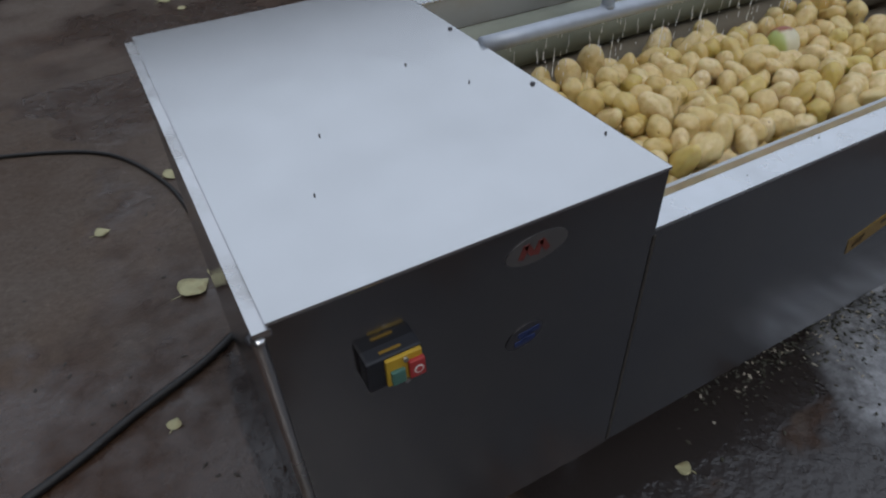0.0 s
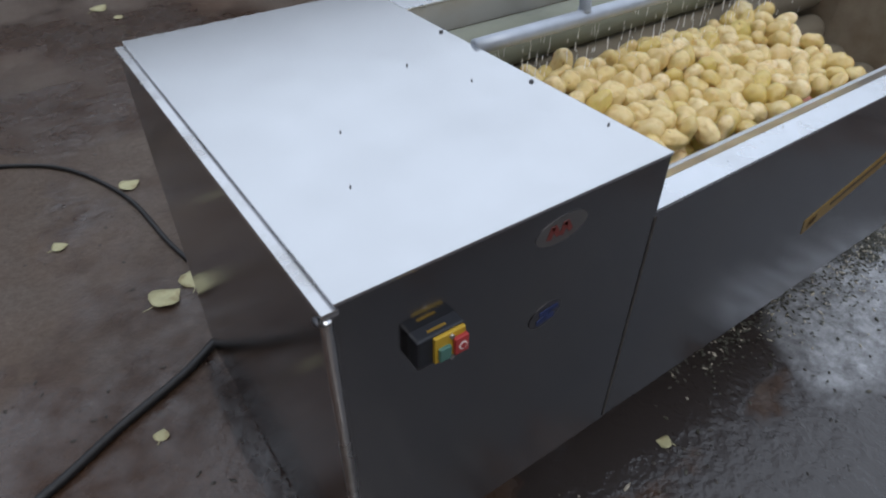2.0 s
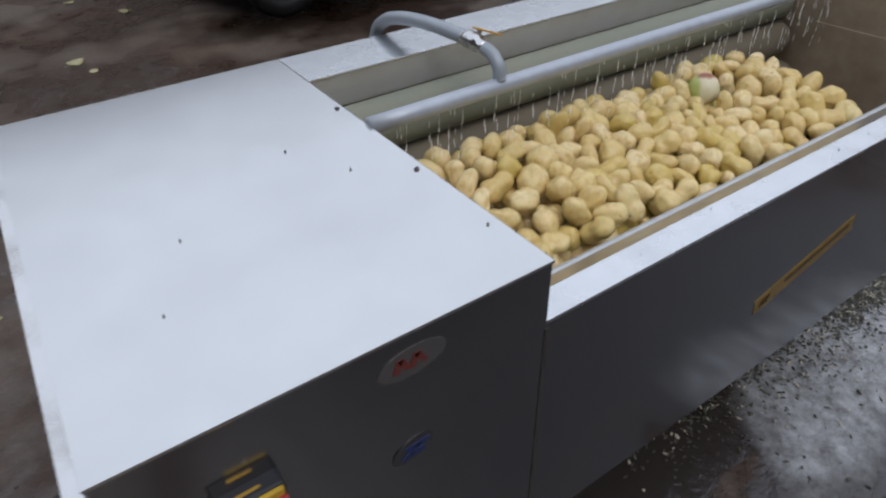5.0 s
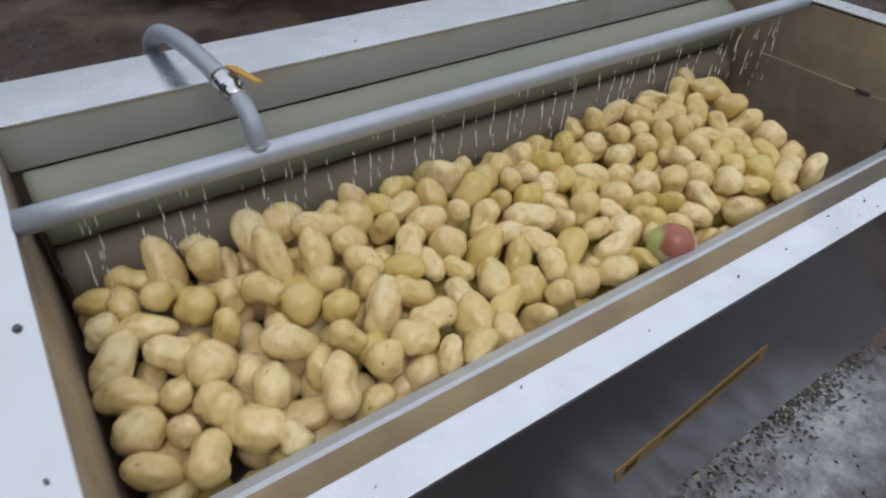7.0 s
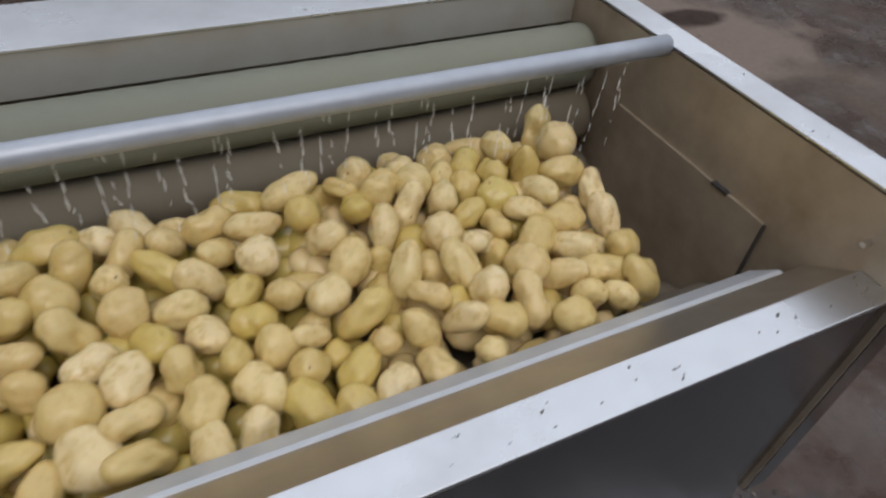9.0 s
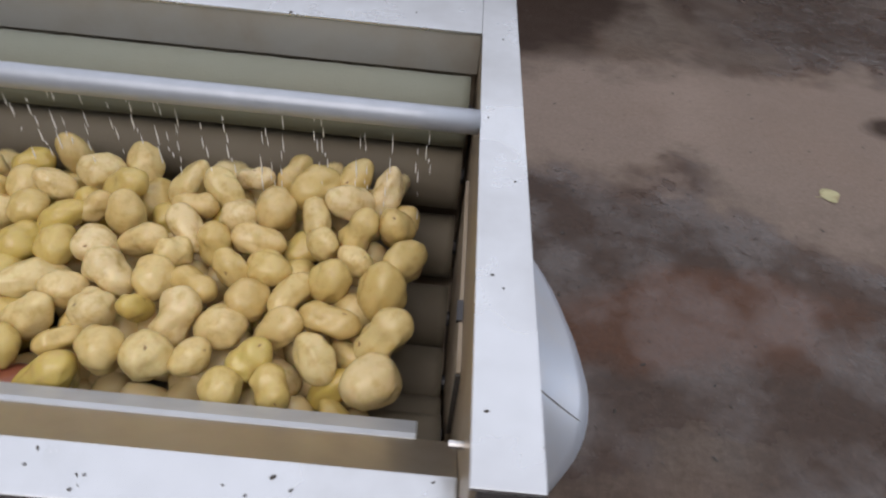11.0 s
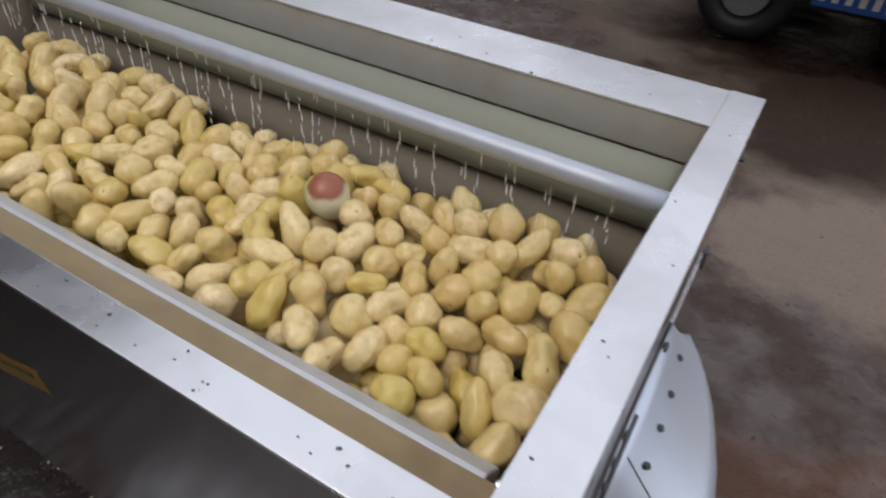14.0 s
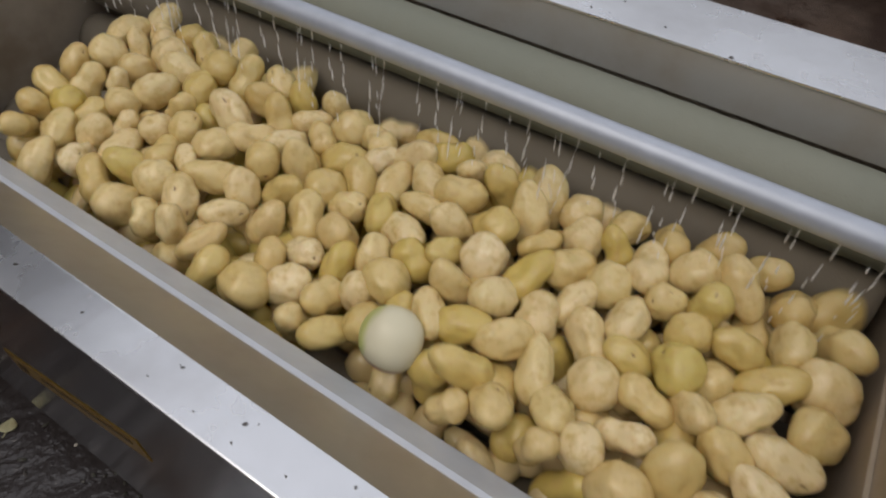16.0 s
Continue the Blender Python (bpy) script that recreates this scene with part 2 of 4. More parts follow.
    for spot in STANDING:
        q = pool(*spot)
        water = maths("MAXIMUM", water, q) if water is not None else q
    shade = blend(water, col, (0.032, 0.027, 0.026, 1))
    foam = None
    for spot in FOAM:
        q = pool(*spot, 0.16)
        foam = maths("MAXIMUM", foam, q) if foam is not None else q
    foam = maths("MULTIPLY", foam, span(noise_tex(15, 8, 0.75), 0.38, 0.62, 0.22, 1.0))
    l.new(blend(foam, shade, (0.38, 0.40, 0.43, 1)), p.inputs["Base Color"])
    rough = span(wet, 0, 1, 0.7, 0.26)
    rough = maths("ADD", rough, span(noise_tex(9), 0.3, 0.7, -0.10, 0.10))
    rough = maths("MULTIPLY", rough, span(water, 0, 1, 1.0, 0.4))
    l.new(rough, p.inputs["Roughness"])
    bp = n.new("ShaderNodeBump")
    bp.inputs["Distance"].default_value = 0.012
    l.new(maths("MULTIPLY", span(water, 0, 1, 0.7, 0.3), span(wet, 0, 1, 1.0, 0.6)), bp.inputs["Strength"])
    l.new(maths("ADD", noise_tex(60, 6, 0.7), noise_tex(9, 4)), bp.inputs["Height"])
    l.new(bp.outputs[0], p.inputs["Normal"])
    # the film of water
    l.new(maths("MAXIMUM", water, maths("MULTIPLY", wet, span(noise_tex(4, 5), 0.42, 0.58, 0.1, 1.0))), p.inputs["Coat Weight"])
    p.inputs["Coat Roughness"].default_value, p.inputs["Coat IOR"].default_value = 0.07, 1.5
    film = n.new("ShaderNodeBump")
    film.inputs["Distance"].default_value, film.inputs["Strength"].default_value = 0.014, 0.48
    l.new(maths("ADD", noise_tex(11, 3), noise_tex(26, 3)), film.inputs["Height"])
    l.new(film.outputs[0], p.inputs["Coat Normal"])
    return m


PALE = [(2.95, 1.88, 0.80, 0.60, -10), (1.95, 1.95, 0.55, 0.42, 15)]
RUST = [(2.15, 0.93, 0.52, 0.17, 10)]
# soaked spots, with shade painted under the car and along the machine's foot
SOAKED_SHADED = [(1.80, 2.98, 0.50, 0.58, 0), (1.9, 3.75, 1.2, 0.45, 0), (-0.548, 0.46, 0.034, 0.42, 0), (3.27, 2.02, 0.2, 0.1, 0), (0.50, 0.07, 0.34, 0.06, 3)]
POOLS = [(0.3, -0.45, 1.7, 0.62, 0), (-0.55, 0.1, 0.35, 0.75, 0), (2.1, 0.95, 1.2, 0.42, 10), (-1.0, 2.6, 0.5, 0.2, 20)]
DRY = [(1.80, 2.98, 0.60, 0.65, 0), (2.95, 1.88, 0.80, 0.60, -10), (1.95, 1.95, 0.55, 0.42, 15), (-1.1, 1.9, 0.35, 0.9, 0)]
STANDING = [(0.65, -0.42, 1.35, 0.44, 4), (0.55, 0.03, 0.9, 0.14, 2), (1.28, -0.14, 0.55, 0.21, 4), (1.72, -0.33, 0.4, 0.18, 0)]
FOAM = [(1.14, -0.05, 0.46, 0.17, 5)]
FLOOR = floor_material()


# ---- mesh helpers ----
def mesh_of(name, bm, material, smooth=False):
    me = bpy.data.meshes.new(name)
    bmesh.ops.recalc_face_normals(bm, faces=bm.faces)
    for f in bm.faces:
        f.smooth = smooth
    bm.to_mesh(me)
    bm.free()
    for k in material if isinstance(material, (list, tuple)) else [material]:
        me.materials.append(k)
    return me


def part(name, bm, material, parent=None, label="", smooth=False, at=None):
    ob = new(name, mesh_of(name, bm, material, smooth))
    if parent:
        ob.parent = parent
    if at:
        ob.matrix_basis = at
    if label:
        ob["label"] = label
    return ob


def thing(name, label, category, group="", at=None):
    ob = new(name)
    ob.empty_display_size = 0.05
    if at:
        ob.matrix_basis = at
    return tagged(ob, label, category, group)


def slab(bm, x0, x1, y0, y1, z0, z1, bevel=0.0):
    vs = bmesh.ops.create_cube(bm, size=1, matrix=Matrix.Translation(((x0 + x1) / 2, (y0 + y1) / 2, (z0 + z1) / 2)) @ Matrix.Diagonal((x1 - x0, y1 - y0, z1 - z0, 1)))["verts"]
    if bevel:
        bmesh.ops.bevel(bm, geom=list({e for v in vs for e in v.link_edges}), offset=bevel, segments=2, affect="EDGES", profile=0.6)
    return bm


def sheet(bm, outline, x0, x1):
    """A closed profile of (y, z) drawn out from x0 to x1."""
    a = [bm.verts.new((x0, y, z)) for y, z in outline]
    b = [bm.verts.new((x1, y, z)) for y, z in outline]
    k = len(outline)
    for i in range(k):
        bm.faces.new((a[i], a[(i + 1) % k], b[(i + 1) % k], b[i]))
    bm.faces.new(a[::-1])
    bm.faces.new(b)
    return bm


def strip(line, thick):
    """A profile of constant thickness along a line of (y, z); the second side lies to the right of the line."""
    back = []
    for i, (y, z) in enumerate(line):
        p0, p1 = Vector(line[max(i - 1, 0)]), Vector(line[min(i + 1, len(line) - 1)])
        d = (p1 - p0).normalized()
        back.append((y + d.y * thick, z - d.x * thick))
    return list(line) + back[::-1]


def tube(points, r, seg=14, steps=8, cap=True):
    """A smooth round tube through points."""
    pts = [Vector(p) for p in points]
    fine = []
    for i in range(len(pts) - 1):
        p0, p1, p2, p3 = pts[max(i - 1, 0)], pts[i], pts[i + 1], pts[min(i + 2, len(pts) - 1)]
        for k in range(steps):
            t = k / steps
            fine.append(0.5 * ((2 * p1) + (p2 - p0) * t + (2 * p0 - 5 * p1 + 4 * p2 - p3) * t * t + (3 * p1 - p0 - 3 * p2 + p3) * t ** 3))
    fine.append(pts[-1])
    bm = bmesh.new()
    rings, side = [], None
    for i, c in enumerate(fine):
        d = (fine[min(i + 1, len(fine) - 1)] - fine[max(i - 1, 0)]).normalized()
        side = (side - d * side.dot(d)).normalized() if side else d.orthogonal().normalized()
        up = d.cross(side)
        rr = r(i / (len(fine) - 1)) if callable(r) else r
        rings.append([bm.verts.new(c + rr * (math.cos(a) * side + math.sin(a) * up)) for a in (2 * math.pi * k / seg for k in range(seg))])
    for a, b in zip(rings, rings[1:]):
        for k in range(seg):
            bm.faces.new((a[k], a[(k + 1) % seg], b[(k + 1) % seg], b[k]))
    if cap:
        bm.faces.new(rings[0][::-1])
        bm.faces.new(rings[-1])
    return bm


def disc(bm, m, r, h, seg=16, r2=None):
    bmesh.ops.create_cone(bm, cap_ends=True, segments=seg, radius1=r, radius2=r if r2 is None else r2, depth=h, matrix=m)
    return bm


# ---- ground and surroundings ----
def ground():
    bm = bmesh.new()
    bmesh.ops.create_grid(bm, x_segments=2, y_segments=2, size=400)
    return tagged(part("ground", bm, FLOOR), "brown wet concrete yard with puddles", "ground", kind="structure")


# added walls, never in view: they block low sky and darken the steel's reflections
def unseen_wall(name, x0, x1, y0, y1, h, material=WALL):
    return tagged(part(name, slab(bmesh.new(), x0, x1, y0, y1, 0, h), material), "plain wall added out of view to block low sky", "wall", kind="structure")


ground()
unseen_wall("unseen_north", -2.5, 12, 11.0, 11.3, 4.85, WALL_DARK)
unseen_wall("unseen_north_low", -5, -2.5, 11.0, 11.3, 3.6, WALL_DARK)
unseen_wall("unseen_south", -5, 12, -6.3, -6.0, 4.2)
unseen_wall("unseen_west", -5.3, -5.0, -6.3, 4.3, 7.0, WALL_DARK)
unseen_wall("unseen_west_low", -5.3, -5.0, 4.3, 11.3, 3.6, WALL_DARK)
unseen_wall("unseen_east", 12, 12.3, -6.3, 11.3, 4.2)

# ---- the washing machine ----
L0, L1, LE = -0.513, 0.0, 1.523      # cabinet from L0 to L1, tank on to LE
W, H, HF = 0.82, 0.85, 0.752
XI = 1.471                           # inner face of the end panel
LEAN = 0.0                           # the front sheets hang upright
ZF = 0.255                           # their lower edge
machine = thing("potato_washing_machine", "stainless steel brush potato washer full of peeled potatoes", "washing machine")


def front_y(z, top):
    return LEAN * max(0.0, min(top, HF) - z)


def cabinet():
    bm = bmesh.new()
    z0 = 0.02
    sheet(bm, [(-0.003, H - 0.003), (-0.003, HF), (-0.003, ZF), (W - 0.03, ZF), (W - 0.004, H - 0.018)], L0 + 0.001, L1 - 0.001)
    body = part("motor_cabinet", bm, STEEL_SIDE, machine, "reflecting stainless cabinet with darkened base colour")
    # side sheet with a folded ledge under the lid
    bm = bmesh.new()
    a = [(L0 - 0.013, 0.0, H - 0.018), (L0 - 0.013, W, H - 0.018), (L0 - 0.013, W - 0.0, z0), (L0 - 0.013, 0.0, z0), (L0 - 0.013, 0.0, HF)]
    va = [bm.verts.new(q) for q in a]
    vb = [bm.verts.new((x + 0.004, y, z)) for x, y, z in a]
    bm.faces.new(va)
    bm.faces.new(vb[::-1])
    for i in range(5):
        bm.faces.new((va[i], va[(i + 1) % 5], vb[(i + 1) % 5], vb[i]))
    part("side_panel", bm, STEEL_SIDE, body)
    bm = slab(bmesh.new(), L0 - 0.016, L0 + 0.004, -0.004, W + 0.002, H - 0.018, H - 0.0085, 0.002)
    part("ledge", bm, STEEL, body, "folded bright steel ledge")
    bm = slab(bmesh.new(), L0 - 0.001, L1 + 0.003, -0.004, W + 0.002, H - 0.005, H, 0.0018)
    lid = part("lid", bm, STEEL_TOP, body, "bright flat stainless lid")
    part("corner_post", slab(bmesh.new(), L0 - 0.009, L0 + 0.002, -0.0025, 0.012, z0, H - 0.018), STEEL_SIDE, body)
    # edge trim down the front corner
    bm = tube([(L0 - 0.011, -0.001, H - 0.018), (L0 - 0.011, -0.001, HF), (L0 - 0.011, -0.001, 0.45), (L0 - 0.011, -0.001, z0)], 0.0075, 10, 6)
    part("corner_trim", bm, STEEL, body, "rounded steel corner bead", True)
    for x, y, r in ((-0.145, 0.439, 0.002), (-0.013, 0.272, 0.0048), (-0.010, 0.531, 0.0048), (-0.016, 0.10, 0.002), (-0.345, 0.30, 0.0014), (-0.40, 0.17, 0.0014), (-0.09, 0.33, 0.0016)):
        bm = disc(bmesh.new(), pose(x, y, H + 0.001), r, 0.004, 10, r * 0.7)
        part("screw", bm, SCREW, lid)
    # dribbled welds at the corner
    bm = bmesh.new()
    bmesh.ops.create_icosphere(bm, subdivisions=2, radius=0.005, matrix=pose(L0 - 0.017, 0.008, H - 0.026) @ Matrix.Diagonal((1, 1.6, 1, 1)))
    part("latch_screw", bm, SCREW, body)
    part("panel_seam", slab(bmesh.new(), L1 - 0.003, L1 + 0.002, -0.0042, 0.002, ZF + 0.01, HF - 0.012), GRIME_SHADE, body, "dark open seam beside the tank")
    return body


cab = cabinet()


def on_front(bm, z, top, off=0.0045):
    """Tilts a flat piece made in the plane y = 0 about height z onto the leaning sheet."""
    bmesh.ops.transform(bm, matrix=Matrix.Translation((0, front_y(z, top) - off, z)) @ Matrix.Rotation(math.atan(LEAN), 4, "X") @ Matrix.Translation((0, 0, -z)), verts=bm.verts)
    return bm


def oval(bm, x, z, rx, rz, y=0.0, thick=0.001, seg=28, turn=0.0, lo=0.0, hi=2 * math.pi):
    vs = []
    for k in range(seg):
        a = lo + (hi - lo) * k / seg
        u, v = rx * math.cos(a), rz * math.sin(a)
        vs.append((x + u * math.cos(turn) - v * math.sin(turn), z + u * math.sin(turn) + v * math.cos(turn)))
    a = [bm.verts.new((u, y - thick, v)) for u, v in vs]
    b = [bm.verts.new((u, y, v)) for u, v in vs]
    bm.faces.new(a)
    bm.faces.new(b[::-1])
    for k in range(seg):
        bm.faces.new((a[k], a[(k + 1) % seg], b[(k + 1) % seg], b[k]))
    return bm


def bar(bm, x0, z0, x1, z1, w, y=0.0, thick=0.001):
    d = Vector((x1 - x0, z1 - z0)).normalized() * w / 2
    q = [(x0 - d.y, z0 + d.x), (x1 - d.y, z1 + d.x), (x1 + d.y, z1 - d.x), (x0 + d.y, z0 - d.x)]
    a = [bm.verts.new((u, y - thick, v)) for u, v in q]
    b = [bm.verts.new((u, y, v)) for u, v in q]
    bm.faces.new(a)
    bm.faces.new(b[::-1])
    for k in range(4):
        bm.faces.new((a[k], a[(k + 1) % 4], b[(k + 1) % 4], b[k]))
    return bm


def control_switch():
    x0, x1, z0, z1, d = -0.430, -0.362, 0.708, 0.755, 0.024
    y0 = front_y(0.71, H)
    box = part("switch_box", slab(bmesh.new(), x0, x1, y0 - d, y0 + 0.003, z0, z1, 0.004), BLACK, cab, "black plastic switch box")
    part("switch_plate", slab(bmesh.new(), x0 + 0.021, x1 - 0.003, y0 - d - 0.005, y0 - d + 0.001, z0 + 0.004, z1 - 0.002, 0.0015), YELLOW, box, "yellow switch plate")
    part("green_button", slab(bmesh.new(), x0 + 0.025, x0 + 0.042, y0 - d - 0.010, y0 - d - 0.004, z0 + 0.008, z0 + 0.029, 0.002), GREEN, box, "green start button")
    part("red_button", slab(bmesh.new(), x0 + 0.046, x1 - 0.002, y0 - d - 0.011, y0 - d - 0.004, z0 + 0.009, z0 + 0.036, 0.002), RED, box, "red stop button")
    bm = bmesh.new()
    oval(bm, x0 + 0.057, z0 + 0.022, 0.006, 0.006, y0 - d - 0.0112, 0.0006)
    part("stop_mark", bm, WHITE_PRINT, box)
    bm = bmesh.new()
    oval(bm, x0 + 0.057, z0 + 0.022, 0.0042, 0.0042, y0 - d - 0.0118, 0.0006)
    part("stop_mark_centre", bm, RED, box)
    for dz in (0.040, 0.005):
        part("plate_screw", disc(bmesh.new(), pose(x0 + 0.044, y0 - d - 0.006, z0 + dz, 90), 0.0032, 0.004, 10), STEEL, box)
    part("top_label", slab(bmesh.new(), x0 + 0.020, x1 - 0.022, y0 - 0.016, y0 - 0.012, z1 - 0.001, z1 + 0.0006), WARN, cab, "yellow switch label")


control_switch()


def stickers():
    z = 0.806
    bm = on_front(oval(bmesh.new(), -0.197, z, 0.044, 0.021, turn=0.08), z, H, 0.0032)
    badge = part("maker_badge", bm, STICKER, cab, "pale oval badge with red mark")
    bm = bmesh.new()
    for x in (-0.211, -0.190):
        bar(bm, x - 0.009, z - 0.009, x - 0.002, z + 0.010, 0.008)
        bar(bm, x - 0.002, z + 0.010, x + 0.008, z - 0.007, 0.008)
    on_front(bm, z, H, 0.0040)
    part("badge_mark", bm, STICKER_RED, badge, "red mark")
    z = 0.657
    ring = part("logo_sticker", on_front(oval(bmesh.new(), -0.206, z + 0.002, 0.030, 0.019, turn=0.35), z, H, 0.0032), STICKER_FAINT, cab, "small pale oval sticker")
    bm = bmesh.new()
    bar(bm, -0.222, z - 0.008, -0.190, z - 0.004, 0.008)
    bar(bm, -0.217, z + 0.006, -0.184, z + 0.010, 0.008)
    bar(bm, -0.211, z - 0.004, -0.196, z + 0.007, 0.006)
    on_front(bm, z, H)
    part("blue_mark", bm, STICKER_BLUE, ring, "blue mark")


stickers()


def tank():
    z0 = 0.03
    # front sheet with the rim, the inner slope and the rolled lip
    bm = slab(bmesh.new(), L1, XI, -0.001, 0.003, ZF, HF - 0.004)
    front = part("tank_front", bm, STEEL_SIDE, machine, "reflecting upright front sheet with darkened base colour")
    part("front_rim", slab(bmesh.new(), L1 + 0.001, XI - 0.001, -0.002, 0.047, HF - 0.006, HF, 0.002), STEEL_RIM, front, "bright flat front rim")
    bm = sheet(bmesh.new(), [(0.042, HF - 0.004), (0.046, HF - 0.004), (0.1045, 0.706), (0.1005, 0.702)], L1 + 0.001, XI - 0.001)
    part("inner_slope", bm, STEEL_SLOPE, front, "inner wall tinted brown like mirrored potatoes")
    bm = sheet(bmesh.new(), [(0.100, 0.694), (0.1005, 0.7035), (0.1045, 0.7075), (0.110, 0.7065), (0.143, 0.6735), (0.147, 0.6660), (0.146, 0.6570), (0.136, 0.6500)], L1 + 0.005, 1.432)
    bmesh.ops.bevel(bm, geom=[e for e in bm.edges if abs(e.verts[0].co.x - e.verts[1].co.x) < 1e-6], offset=0.0015, segments=1, affect="EDGES")
    part("rolled_lip", bm, LIP, front, "pale grey rolled lip")
    # rear rim and plate
    bm = slab(bmesh.new(), L1 + 0.004, XI - 0.001, 0.675, W, H - 0.004, H, 0.0012)
    rear = part("rear_rim", bm, STEEL_RIM, machine, "wide bright rear rim")
    part("rear_plate", slab(bmesh.new(), L1 + 0.004, XI - 0.001, 0.677, 0.682, 0.783, H - 0.003), STEEL_WALL, rear, "grey upright plate under the rim")
    part("rear_wall", slab(bmesh.new(), L1 + 0.004, XI - 0.001, W - 0.006, W - 0.002, ZF, H - 0.004), STEEL_SIDE, rear)
    for x, y in ((0.05, 0.14), (1.40, 0.14), (0.05, 0.74), (1.40, 0.74), (-0.45, 0.14), (-0.45, 0.74)):
        part("leg", slab(bmesh.new(), x - 0.02, x + 0.02, y - 0.02, y + 0.02, 0.0, ZF + 0.10, 0.003), STEEL_SIDE, machine)
    part("rear_lining", slab(bmesh.new(), L1 + 0.004, XI - 0.001, 0.70, 0.703, 0.35, 0.84), STEEL_IN, rear)
    # bottom pan under the rollers
    bm = sheet(bmesh.new(), strip([(0.10, 0.66), (0.11, 0.45), (0.22, 0.36), (0.45, 0.34), (0.62, 0.42), (0.69, 0.6)], 0.003), L1 + 0.004, XI - 0.001)
    part("water_pan", bm, STEEL_IN, machine)
    # wall towards the cabinet
    part("inner_end_wall", slab(bmesh.new(), L1 - 0.0005, L1 + 0.0035, 0.03, 0.70, 0.33, H - 0.018), STEEL_IN, machine, "stained inner end wall")
    for x, w in ((0.378, 0.004), (0.715, 0.005), (1.017, 0.005), (1.318, 0.006), (1.335, 0.004), (1.17, 0.003), (1.12, 0.003), (1.30, 0.003), (1.28, 0.0025), (0.55, 0.0025), (1.385, 0.003), (0.2, 0.0025)):
        part("rim_speck", disc(bmesh.new(), pose(x, 0.012 + 0.026 * ((x * 37) % 1), HF + 0.0005, 0, 0, 40) @ Matrix.Diagonal((1.6, 0.8, 1, 1)), w * 0.32, 0.001, 7), GRIME_SHADE, front)
    rng = random.Random(8)
    for _ in range(13):
        m = pose(rng.gauss(1.12, 0.13), rng.uniform(0.006, 0.040), HF + 0.0005, 0, 0, rng.uniform(0, 180)) @ Matrix.Diagonal((rng.uniform(1.0, 2.6), 0.8, 1, 1))
        part("rim_speck", disc(bmesh.new(), m, rng.uniform(0.0005, 0.0013), 0.001, 6), GRIME_SHADE, front)
    for x, y, w in ((1.192, 0.672, 0.008), (1.10, 0.70, 0.004), (1.03, 0.735, 0.004), (0.55, 0.70, 0.005), (1.37, 0.72, 0.003), (1.0, 0.69, 0.004)):
        part("rim_speck", disc(bmesh.new(), pose(x, y + w, H + 0.0005), w * 0.35, 0.001, 7), GRIME_SHADE, rear)
    return front


tank_front = tank()


